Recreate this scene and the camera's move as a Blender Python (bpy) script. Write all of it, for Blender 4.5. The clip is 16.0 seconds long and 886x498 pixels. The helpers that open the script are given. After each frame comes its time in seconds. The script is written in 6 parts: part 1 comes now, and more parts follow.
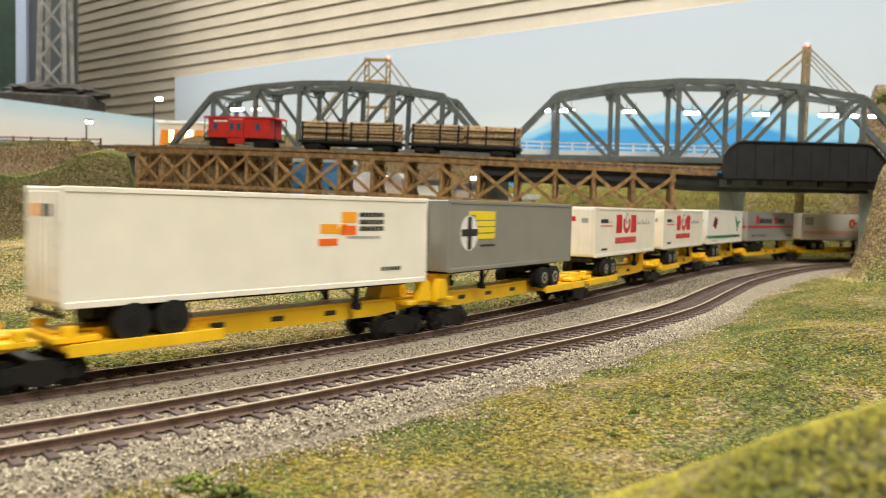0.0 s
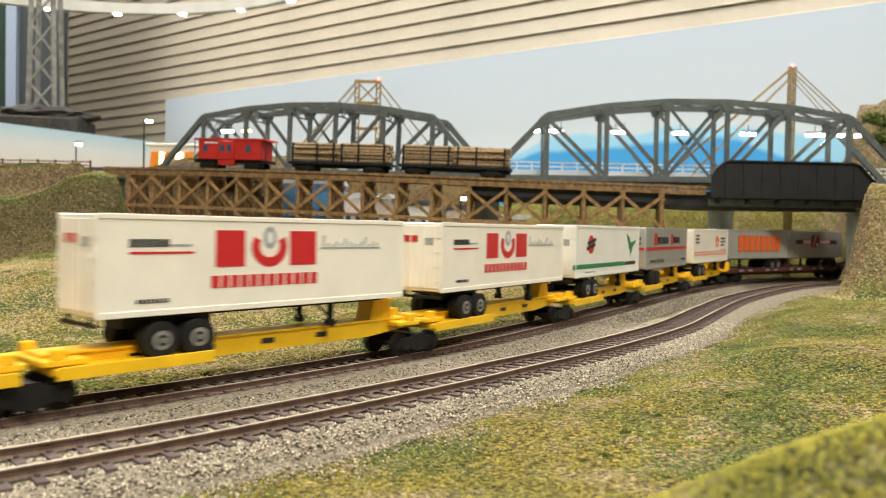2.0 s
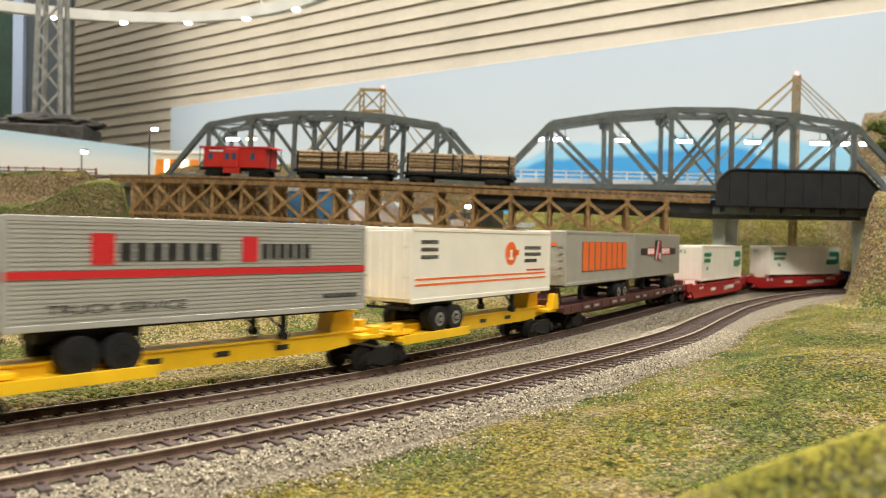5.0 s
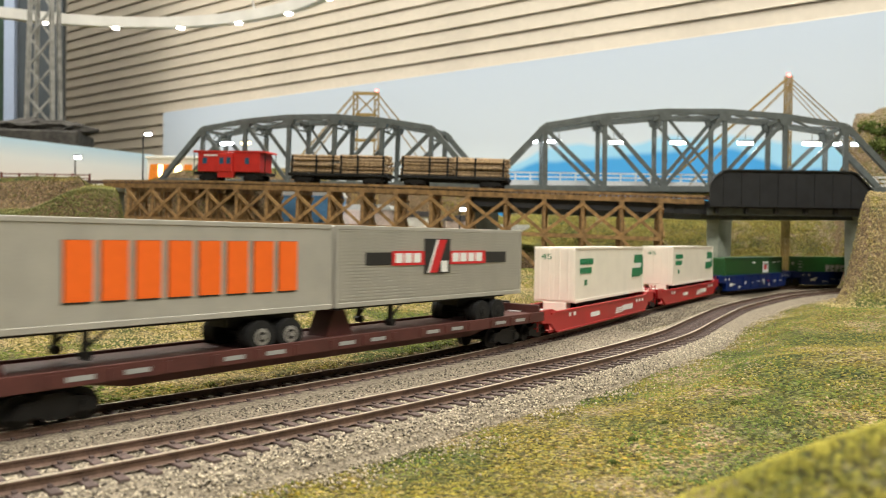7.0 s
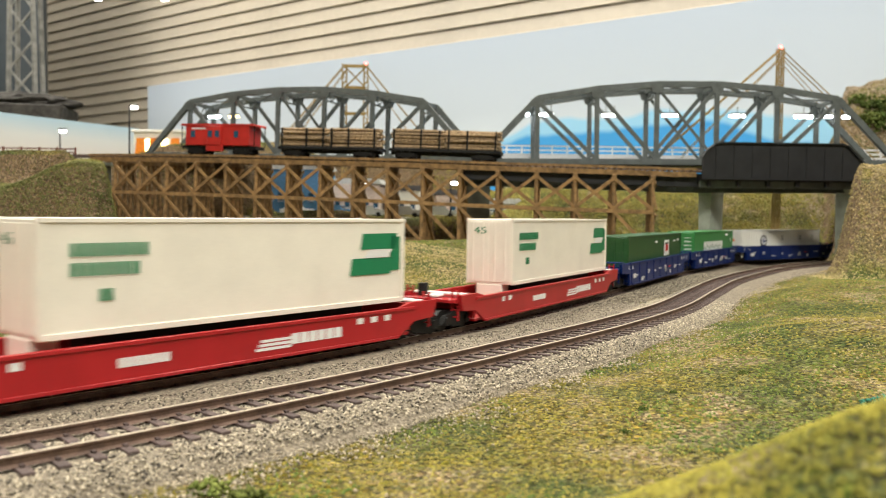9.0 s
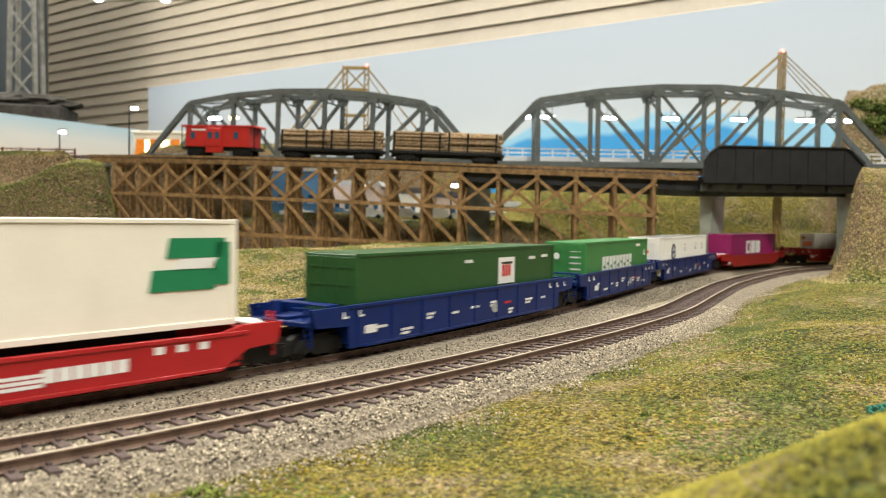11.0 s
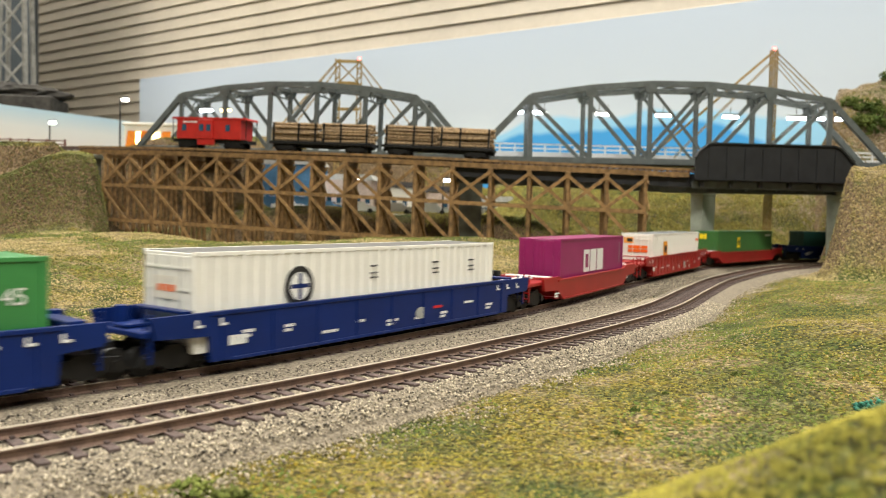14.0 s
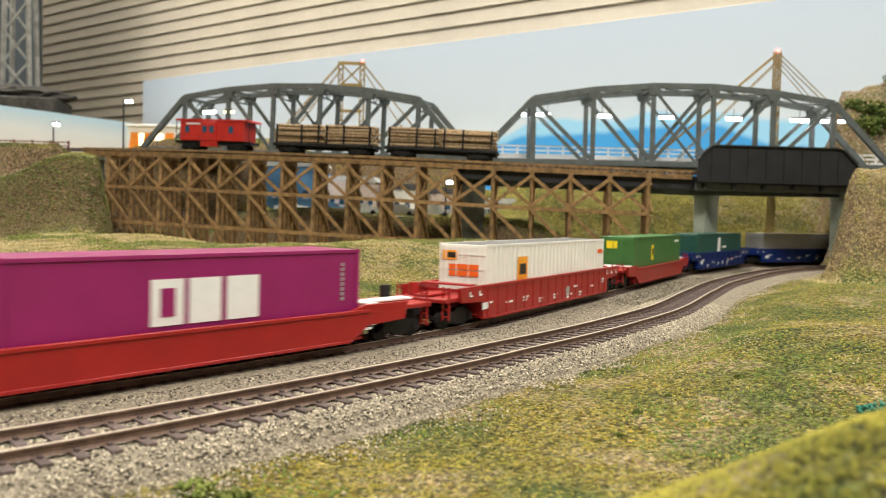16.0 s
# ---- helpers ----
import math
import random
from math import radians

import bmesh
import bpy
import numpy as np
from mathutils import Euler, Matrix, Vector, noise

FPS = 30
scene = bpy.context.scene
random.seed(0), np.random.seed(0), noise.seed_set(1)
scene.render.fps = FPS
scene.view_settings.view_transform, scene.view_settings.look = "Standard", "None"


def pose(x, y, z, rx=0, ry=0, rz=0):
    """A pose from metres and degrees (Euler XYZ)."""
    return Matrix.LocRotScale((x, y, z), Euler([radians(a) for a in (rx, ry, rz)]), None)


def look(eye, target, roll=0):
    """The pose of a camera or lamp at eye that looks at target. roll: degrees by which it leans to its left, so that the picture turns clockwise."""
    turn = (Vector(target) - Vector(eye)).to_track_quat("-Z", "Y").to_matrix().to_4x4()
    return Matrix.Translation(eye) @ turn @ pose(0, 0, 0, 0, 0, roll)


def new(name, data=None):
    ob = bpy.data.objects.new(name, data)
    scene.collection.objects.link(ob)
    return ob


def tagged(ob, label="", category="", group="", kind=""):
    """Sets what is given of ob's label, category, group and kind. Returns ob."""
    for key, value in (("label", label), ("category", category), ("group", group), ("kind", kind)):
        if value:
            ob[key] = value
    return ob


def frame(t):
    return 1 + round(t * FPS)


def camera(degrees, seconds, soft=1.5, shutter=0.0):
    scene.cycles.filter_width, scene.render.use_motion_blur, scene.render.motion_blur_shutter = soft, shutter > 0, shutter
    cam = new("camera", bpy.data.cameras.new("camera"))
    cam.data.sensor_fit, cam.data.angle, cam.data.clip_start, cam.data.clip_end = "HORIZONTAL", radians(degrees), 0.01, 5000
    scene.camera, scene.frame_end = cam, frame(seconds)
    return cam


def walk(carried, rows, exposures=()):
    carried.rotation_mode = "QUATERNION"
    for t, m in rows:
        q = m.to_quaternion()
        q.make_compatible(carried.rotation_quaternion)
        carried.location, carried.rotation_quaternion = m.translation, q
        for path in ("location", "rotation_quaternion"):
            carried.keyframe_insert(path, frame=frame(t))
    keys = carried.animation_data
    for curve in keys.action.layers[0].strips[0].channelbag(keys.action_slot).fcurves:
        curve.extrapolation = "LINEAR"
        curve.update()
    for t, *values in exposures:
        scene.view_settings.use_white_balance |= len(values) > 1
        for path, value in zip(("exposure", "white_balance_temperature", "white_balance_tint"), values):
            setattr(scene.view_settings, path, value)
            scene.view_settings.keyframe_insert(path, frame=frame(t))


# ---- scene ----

# ================= camera and its path =================
cam = camera(58.6, 16.0, soft=1.0, shutter=0.5)
EYES = [
    (0.0, -0.1, 0.7, 54.6, 0.46, -3.06, 1.45), (0.5, 0.0, 0.2, 54.5, 0.45, -3.04, 1.19),
    (1.0, 0.0, -0.2, 54.6, 0.27, -2.39, 1.02), (1.5, 0.0, 0.1, 54.6, -0.07, -1.84, 1.14),
    (2.0, 0.0, 0.0, 54.7, -0.17, -1.57, 1.15), (2.5, -0.1, 0.1, 54.6, -0.13, -1.39, 1.2),
    (3.0, 0.0, 0.1, 54.8, -0.06, -1.29, 1.18), (3.5, 0.0, 0.0, 54.7, 0.0, -1.23, 1.22),
    (4.0, 0.1, 0.1, 54.7, 0.1, -1.2, 1.28), (6.5, -0.4, -0.4, 54.5, 0.11, -0.73, 1.07),
    (7.0, -2.8, -1.7, 54.3, -0.34, -0.77, 0.78), (7.5, -4.7, -1.6, 53.8, -0.73, -0.9, 0.76),
    (8.0, -7.7, -0.9, 52.7, -0.95, -1.24, 0.81), (8.5, -8.5, -0.1, 52.5, -1.07, -1.84, 0.82),
    (9.0, -9.1, 2.3, 52.2, -1.31, -2.55, 0.64), (11.5, -9.1, 6.0, 51.9, -1.4, -2.33, 1.0),
    (12.0, -9.2, 5.9, 51.9, -1.65, -2.36, 1.13), (12.5, -8.8, 5.7, 52.0, -1.97, -2.38, 1.31),
    (13.0, -8.7, 5.9, 51.9, -2.11, -2.62, 1.34), (13.5, -8.8, 6.0, 51.9, -2.03, -2.78, 1.32),
    (14.0, -8.9, 5.8, 51.9, -1.92, -2.73, 1.36), (14.5, -8.9, 5.8, 52.0, -1.87, -2.66, 1.38),
    (15.0, -8.8, 5.8, 51.8, -1.82, -2.59, 1.42), (15.5, -8.9, 5.9, 51.9, -1.79, -2.6, 1.41),
    (16.0, -8.9, 5.8, 51.9, -1.72, -2.6, 1.43)]
MM = 0.001
# a phone's small lens, focused on the nearer cars
cam.data.dof.use_dof, cam.data.dof.focus_distance, cam.data.dof.aperture_fstop = True, 0.33, 25.0


def eye_row(t, x, y, z, yaw, pitch, roll):
    a, b = radians(yaw), radians(pitch)
    e = Vector((x, y, z)) * MM
    return t, look(e, e + Vector((-math.sin(a) * math.cos(b), math.cos(a) * math.cos(b), math.sin(b))), roll)


walk(cam, [eye_row(*r) for r in EYES])

# ================= light =================
# A model railway in a closed hall, lit by unseen lamps overhead.
world = bpy.data.worlds.new("hall_air")
world.use_nodes = True
world.node_tree.nodes["Background"].inputs[0].default_value = (1.0, 0.93, 0.84, 1)
world.node_tree.nodes["Background"].inputs[1].default_value = 0.05
scene.world = world
scene.view_settings.exposure = 0.0


def overhead_lamp(x, y, z, sx, sy, watts):
    d = bpy.data.lights.new("unseen_hall_lamp", "AREA")
    d.shape, d.size, d.size_y, d.energy, d.color = "RECTANGLE", sx, sy, watts, (1.0, 0.968, 0.865)
    o = new("unseen_hall_lamp", d)
    o.location = (x, y, z)


overhead_lamp(0.3, -0.95, 1.75, 2.8, 0.5, 103)
overhead_lamp(0.1, 1.0, 1.95, 2.6, 0.4, 62)
# fill lamp added out of view to brighten the siding at the left
overhead_lamp(-1.6, 1.9, 2.0, 0.5, 1.6, 66)


# ================= small tools =================
def material(name, rgb, rough=0.6, metal=0.0, var=0.12, scale=300.0, bump=0.15, fine=1500.0, rgb2=None, each=0.0, spec=0.5):
    """A painted or natural surface: two scales of colour change, fine relief; sizes in features a metre."""
    m = bpy.data.materials.new(name)
    m.use_nodes = True
    nt = m.node_tree
    b = nt.nodes["Principled BSDF"]
    b.inputs["Roughness"].default_value, b.inputs["Metallic"].default_value = rough, metal
    b.inputs["Specular IOR Level"].default_value = spec
    co = nt.nodes.new("ShaderNodeTexCoord")
    n1, n2 = nt.nodes.new("ShaderNodeTexNoise"), nt.nodes.new("ShaderNodeTexNoise")
    for n, s in ((n1, scale), (n2, fine)):
        n.inputs["Scale"].default_value, n.inputs["Detail"].default_value = s, 3.0
        nt.links.new(co.outputs["Object"], n.inputs["Vector"])
    mix = nt.nodes.new("ShaderNodeMix")
    mix.data_type = "RGBA"
    second = rgb2 or tuple(c * (1 - 2 * var) for c in rgb)
    mix.inputs[6].default_value, mix.inputs[7].default_value = (*[min(1, c * (1 + var * (rgb2 is None))) for c in rgb], 1), (*second, 1)
    add = nt.nodes.new("ShaderNodeMath")
    add.operation = "MULTIPLY_ADD"
    nt.links.new(n2.outputs["Fac"], add.inputs[0])
    add.inputs[1].default_value = 0.5
    nt.links.new(n1.outputs["Fac"], add.inputs[2])
    rng = nt.nodes.new("ShaderNodeMapRange")
    rng.inputs["From Min"].default_value, rng.inputs["From Max"].default_value = 0.55, 0.95
    nt.links.new(add.outputs[0], rng.inputs["Value"])
    fac = rng.outputs[0]
    nt.links.new(fac, mix.inputs[0])
    col = mix.outputs[2]
    if each:
        geo, info = nt.nodes.new("ShaderNodeNewGeometry"), nt.nodes.new("ShaderNodeObjectInfo")
        s = nt.nodes.new("ShaderNodeMath")
        s.operation = "ADD"
        nt.links.new(geo.outputs["Random Per Island"], s.inputs[0])
        nt.links.new(info.outputs["Random"], s.inputs[1])
        r2 = nt.nodes.new("ShaderNodeMapRange")
        r2.inputs["From Max"].default_value = 1.6
        r2.inputs["To Min"].default_value, r2.inputs["To Max"].default_value = 1 - each, 1 + each
        nt.links.new(s.outputs[0], r2.inputs["Value"])
        hsv = nt.nodes.new("ShaderNodeHueSaturation")
        nt.links.new(r2.outputs[0], hsv.inputs["Value"])
        nt.links.new(col, hsv.inputs["Color"])
        col = hsv.outputs["Color"]
    nt.links.new(col, b.inputs["Base Color"])
    if bump:
        bp = nt.nodes.new("ShaderNodeBump")
        bp.inputs["Strength"].default_value, bp.inputs["Distance"].default_value = bump, 0.0004
        nt.links.new(n2.outputs["Fac"], bp.inputs["Height"])
        nt.links.new(bp.outputs[0], b.inputs["Normal"])
    return m


def glow(name, rgb, strength):
    m = bpy.data.materials.new(name)
    m.use_nodes = True
    b = m.node_tree.nodes["Principled BSDF"]
    b.inputs["Base Color"].default_value = (*rgb, 1)
    b.inputs["Emission Color"].default_value, b.inputs["Emission Strength"].default_value = (*rgb, 1), strength
    return m


def part(name, bm, mat, parent=None, label="", smooth=False):
    """Links a bmesh drawn in millimetres as one mesh object."""
    me = bpy.data.meshes.new(name)
    bmesh.ops.scale(bm, vec=(MM, MM, MM), verts=bm.verts)
    bm.to_mesh(me)
    bm.free()
    me.materials.append(mat)
    if smooth:
        me.shade_smooth()
    o = new(name, me)
    if parent:
        o.parent = parent
    if label:
        o["label"] = label
    return o


def share(name, ob, m, parent):
    """Another part on the same mesh, moved by m (metres)."""
    o = new(name, ob.data)
    o.parent = parent
    o.matrix_basis = m
    return o


def thing(name, label, category, x=0, y=0, z=0, turn=0, group="", kind=""):
    o = new(name)
    o.empty_display_size = 0.01
    o.matrix_basis = pose(x * MM, y * MM, z * MM, 0, 0, turn)
    return tagged(o, label, category, group, kind)


def B():
    return bmesh.new()


def box(bm, x0, x1, y0, y1, z0, z1, bev=0.0):
    r = bmesh.ops.create_cube(bm, size=1.0, matrix=Matrix.Translation(((x0 + x1) / 2, (y0 + y1) / 2, (z0 + z1) / 2)) @ Matrix.Diagonal((x1 - x0, y1 - y0, z1 - z0, 1)))
    if bev:
        es = {e for v in r["verts"] for e in v.link_edges}
        bmesh.ops.bevel(bm, geom=list(es), offset=bev, segments=1, affect="EDGES")
    return bm


def beam(bm, p, q, w, h):
    """A square bar from p to q, w wide and h deep."""
    p, q = Vector(p), Vector(q)
    d = q - p
    m = d.to_track_quat("X", "Z").to_matrix().to_4x4()
    bmesh.ops.create_cube(bm, size=1.0, matrix=Matrix.Translation((p + q) / 2) @ m @ Matrix.Diagonal((d.length, w, h, 1)))
    return bm


def rod(bm, p, q, r, n=10, r2=None):
    p, q = Vector(p), Vector(q)
    d = q - p
    m = d.to_track_quat("Z", "Y").to_matrix().to_4x4()
    bmesh.ops.create_cone(bm, cap_ends=True, segments=n, radius1=r, radius2=r if r2 is None else r2, depth=d.length, matrix=Matrix.Translation((p + q) / 2) @ m)
    return bm


def prism(bm, pts, y0, y1):
    """An outline in x and z, drawn out from y0 to y1."""
    a = [bm.verts.new((x, y0, z)) for x, z in pts]
    b = [bm.verts.new((x, y1, z)) for x, z in pts]
    n = len(pts)
    bm.faces.new(a)
    bm.faces.new(b[::-1])
    for i in range(n):
        bm.faces.new((a[i], b[i], b[(i + 1) % n], a[(i + 1) % n]))
    bmesh.ops.recalc_face_normals(bm, faces=bm.faces)
    return bm


def spline(pts, n=24):
    q = [np.array(p, float) for p in pts]
    q = [2 * q[0] - q[1], *q, 2 * q[-1] - q[-2]]
    out = []
    for i in range(1, len(q) - 2):
        a, b, c, d = q[i - 1:i + 3]
        for k in range(n):
            u = k / n
            out.append(.5 * (2 * b + (c - a) * u + (2 * a - 5 * b + 4 * c - d) * u * u + (3 * b - a - 3 * c + d) * u ** 3))
    out.append(q[-2])
    return np.array(out)


class Line:
    """A track's centre line in plan, walked by length in millimetres."""

    def __init__(self, pts, offset=0.0, zero=None, zero_s=0.0):
        c = spline(pts, 60)
        if offset:
            g = np.gradient(c[:, :2], axis=0)
            g /= np.linalg.norm(g, axis=1)[:, None]
            c[:, :2] += np.stack([-g[:, 1], g[:, 0]], 1) * offset
        self.c = c
        self.s = np.r_[0, np.cumsum(np.linalg.norm(np.diff(c[:, :2], axis=0), axis=1))]
        if zero is not None:
            self.s -= self.s[np.argmin(np.hypot(c[:, 0] - zero[0], c[:, 1] - zero[1]))] - zero_s

    def at(self, s):
        return np.array([np.interp(s, self.s, self.c[:, k]) for k in range(self.c.shape[1])])

    def way(self, s):
        d = self.at(s + 1.5)[:2] - self.at(s - 1.5)[:2]
        return d / np.linalg.norm(d)

    def side(self, s, d):
        p, w = self.at(s), self.way(s)
        p[:2] += np.array([-w[1], w[0]]) * d
        return p


TRAIN_Z = -4.5
train_line = Line([(-2900, -2150), (-1500, -950), (-800, -375), (-470, -100), (-308, 45), (-220, 133), (-128.5, 233.5), (-59, 309.5), (6.5, 393.5), (80, 509), (139, 608), (230, 765),
                   (345, 938), (455, 1050), (560, 1100), (680, 1128), (820, 1140), (960, 1125), (1150, 1060), (1300, 920), (1390, 700), (1410, 400), (1410, -600), (1410, -1800), (1410, -3200)], 8.5, zero=(35, 451.5), zero_s=530.6)
near_line = Line([(-800, -390), (-520, -150), (-330, -6), (-190, 100), (-100, 178), (-46, 232), (4, 288), (28, 318), (56, 352), (91, 398), (140, 471), (197, 577), (262, 690), (375, 845), (490, 950), (620, 1030), (800, 1060), (1000, 1020)])
upper_line = Line([(-820, 1300, 140), (-640, 1245, 137), (-470, 1185, 134), (-340, 1130, 131), (-62, 1040, 122.5), (83, 1003, 117), (270, 978, 112), (322, 968, 110.5), (515, 968, 112.5), (700, 985, 114), (900, 1010, 116)])


def near_dist(line, x, y):
    c = line.c[::8]
    return np.sqrt(((x[..., None] - c[:, 0]) ** 2 + (y[..., None] - c[:, 1]) ** 2).min(-1))


def step(v, a, b):
    u = np.clip((v - a) / (b - a), 0, 1)
    return u * u * (3 - 2 * u)


def rough_noise(x, y, size, seed=0):
    """Value noise in the plan, -1 to 1."""
    r = np.random.RandomState(seed).rand(128, 128) * 2 - 1
    u, v = x / size + 500.3, y / size + 500.7
    i, j = np.floor(u).astype(int), np.floor(v).astype(int)
    a, b = u - i, v - j
    a, b = a * a * (3 - 2 * a), b * b * (3 - 2 * b)
    g = lambda p, q: r[p % 128, q % 128]
    return (g(i, j) * (1 - a) + g(i + 1, j) * a) * (1 - b) + (g(i, j + 1) * (1 - a) + g(i + 1, j + 1) * a) * b


def land(x, y):
    """The height of the scenery, in millimetres over the front track's rails."""
    x, y = np.asarray(x, float), np.asarray(y, float)
    hump = lambda cx, cy, sx, sy, h: h * np.exp(-((x - cx) / sx) ** 2 / 2 - ((y - cy) / sy) ** 2 / 2)
    dn, dt = near_dist(near_line, x, y), near_dist(train_line, x, y)
    d = np.minimum(dn, dt)
    z = -7.0 + 1.6 * rough_noise(x, y, 60, 1) + 0.8 * rough_noise(x, y, 17, 2)
    rise = hump(97, 93, 64, 30, 49) + hump(200, 300, 75, 65, 19) + hump(330, 520, 90, 90, 16)
    left = 24 * step(y, 420 + 0.25 * x, 720) * (1 - step(x, 80, 330)) * step(x, -520, -400) + 10 * rough_noise(x, y, 130, 3) * step(y, 400, 600) * (1 - step(x, 80, 300)) * step(x, -520, -400)
    lip = 335 + 0.38 * (y - 900)
    valley = -75 * step(y, 800, 930) * (1 - step(y, 1110, 1190)) * (1 - step(x, 240, 420)) * (1 - step(-x, lip, lip + 40))
    pile = hump(255, 930, 60, 30, 34)
    bank_l = (140 + 4 * rough_noise(x, y, 90, 8)) * step(-x, 455 + 0.35 * (y - 1150), 525 + 0.35 * (y - 1150)) * step(y, 1040, 1105)
    shelf_l = (86 + 8 * rough_noise(x, y, 60, 9)) * step(-x, lip, lip + 40) * step(y, 880, 935)
    edge = 372 + 0.5 * (y - 740)
    bank_r = (112 + 8 * rough_noise(x, y, 50, 5) + 5 * rough_noise(x, y, 14, 7)) * step(x, edge, edge + 38) * step(y, 735, 860) * step(d, 28, 42)
    hills = (98 + 30 * rough_noise(x, y, 210, 6)) * step(y, 1180, 1400) * step(x, 90, 240)
    town = 34 * step(y, 1130, 1200) * (1 - step(x, 150, 260)) * step(x, -345, -270)
    gap = -7 * (1 - step(dn + dt, 100, 118)) * step(d, 20, 28)
    back = 112 * step(y, 1390, 1480) * (1 - step(x, 0, 190)) * step(x, -330, -250)
    dark = 150 * step(y, 1215, 1290) * step(-x, 250, 330) - valley * step(y, 1215, 1290) * step(-x, 250, 330)
    rock = hump(860, 1400, 130, 100, 110)
    z = z + (rise + left + valley + pile + np.maximum(np.maximum(bank_l, shelf_l), np.minimum(dark, 140)) + hills + rock + back + town) * step(d, 24, 80) * np.where(y > 600, step(d, 30, 62), 1.0) + bank_r + gap - 9 * (1 - step(d, 21, 29))
    return z

# ================= materials =================
M_STEEL = material("weathered_rail", (0.16, 0.10, 0.075), 0.55, 0.3, 0.2, 200)
# pale, barely metallic colour stands in for light reflected off the rail heads
M_RAILTOP = material("polished_rail_head", (0.66, 0.57, 0.45), 0.32, 0.4, 0.1, 300, 0.05)
M_TIE = material("creosoted_sleeper", (0.085, 0.058, 0.052), 0.8, 0, 0.25, 400, 0.4, each=0.35)
M_BALLAST = material("grey_ballast_bed", (0.33, 0.275, 0.20), 0.9, 0, 0.3, 950, 0.9, 1500, rgb2=(0.07, 0.055, 0.04))
M_STONE = material("ballast_stones", (0.32, 0.275, 0.205), 0.85, 0, 0.3, 900, 0.3, each=0.85)
M_STONE_DARK = material("dark_ballast_stones", (0.085, 0.07, 0.055), 0.85, 0, 0.3, 900, 0.3, each=0.6)
M_STONE_PALE = material("pale_ballast_stones", (0.47, 0.395, 0.285), 0.85, 0, 0.25, 900, 0.3, each=0.6)
M_TURF = material("yellow_turf_clumps", (0.28, 0.23, 0.06), 0.95, 0, 0.2, 60, 0.5, rgb2=(0.22, 0.19, 0.05), each=0.55, spec=0.1)
M_TURF_DARK = material("green_turf_clumps", (0.06, 0.092, 0.022), 0.95, 0, 0.2, 80, 0.5, rgb2=(0.14, 0.155, 0.04), each=0.65, spec=0.1)
M_TIMBER = material("stained_trestle_timber", (0.265, 0.155, 0.06), 0.75, 0, 0.25, 150, 0.3, each=0.25)
M_GREY_STEEL = material("grey_painted_bridge_steel", (0.115, 0.13, 0.128), 0.5, 0.1, 0.12, 120, 0.1)
M_BLACK = material("black_plate_girder", (0.018, 0.019, 0.022), 0.45, 0.1, 0.15, 100, 0.1)
M_CONCRETE = material("pale_green_concrete", (0.36, 0.39, 0.32), 0.85, 0, 0.12, 60, 0.3, 900)
M_WHITE = material("white_trailer_paint", (0.84, 0.79, 0.69), 0.38, 0, 0.03, 60, 0.02)
M_WHITE2 = material("cool_white_paint", (0.82, 0.80, 0.74), 0.4, 0, 0.03, 60, 0.02)
M_GREY = material("grey_trailer_paint", (0.24, 0.235, 0.21), 0.42, 0.0, 0.04, 60, 0.02)
M_SILVER = material("silver_trailer_paint", (0.44, 0.43, 0.40), 0.36, 0.25, 0.05, 80, 0.03)
M_SILVER2 = material("warm_silver_trailer_paint", (0.40, 0.385, 0.34), 0.4, 0.15, 0.05, 80, 0.03)
M_YELLOW = material("yellow_car_paint", (0.88, 0.52, 0.012), 0.4, 0, 0.05, 80, 0.03)
M_RED = material("red_well_car_paint", (0.40, 0.014, 0.018), 0.35, 0, 0.06, 80, 0.03)
M_RED2 = material("orange_red_well_car_paint", (0.33, 0.014, 0.013), 0.38, 0, 0.06, 80, 0.03)
M_BLUE = material("dark_blue_well_car_paint", (0.003, 0.018, 0.12), 0.4, 0, 0.08, 80, 0.03, spec=0.3)
M_BROWN = material("boxcar_brown_paint", (0.085, 0.024, 0.019), 0.6, 0, 0.15, 90, 0.1)
M_GREEN = material("bright_green_container", (0.045, 0.22, 0.06), 0.4, 0, 0.05, 70, 0.02)
M_GREEN_D = material("dark_green_container", (0.018, 0.08, 0.02), 0.4, 0, 0.05, 70, 0.02)
M_GREEN_O = material("olive_green_container", (0.05, 0.16, 0.04), 0.4, 0, 0.05, 70, 0.02)
M_GREEN_B = material("blue_green_container", (0.02, 0.085, 0.065), 0.4, 0, 0.05, 70, 0.02)
M_MAGENTA = material("magenta_container", (0.27, 0.014, 0.115), 0.38, 0, 0.05, 70, 0.02)
M_ROOFGREY = material("grey_container_roof", (0.15, 0.15, 0.147), 0.4, 0.1, 0.1, 60, 0.05)
M_BLACKP = material("black_plastic", (0.011, 0.0105, 0.01), 0.55, 0, 0.2, 200, 0.1, spec=0.3)
M_TYRE = material("black_rubber", (0.012, 0.012, 0.012), 0.75, 0, 0.2, 300, 0.2, spec=0.3)
M_HUB = material("silver_wheel_hub", (0.36, 0.35, 0.33), 0.35, 0.4, 0.1, 300, 0.05)
M_DECAL_RED = material("red_decal", (0.55, 0.02, 0.025), 0.4, 0, 0.02)
M_DECAL_ORANGE = material("orange_decal", (0.85, 0.14, 0.015), 0.4, 0, 0.02)
M_DECAL_AMBER = material("amber_decal", (0.9, 0.36, 0.02), 0.4, 0, 0.02)
M_DECAL_BLACK = material("black_decal", (0.02, 0.02, 0.022), 0.4, 0, 0.02)
M_DECAL_GREY = material("grey_decal", (0.33, 0.34, 0.33), 0.4, 0, 0.02)
M_DECAL_GREEN = material("green_decal", (0.012, 0.20, 0.085), 0.4, 0, 0.02)
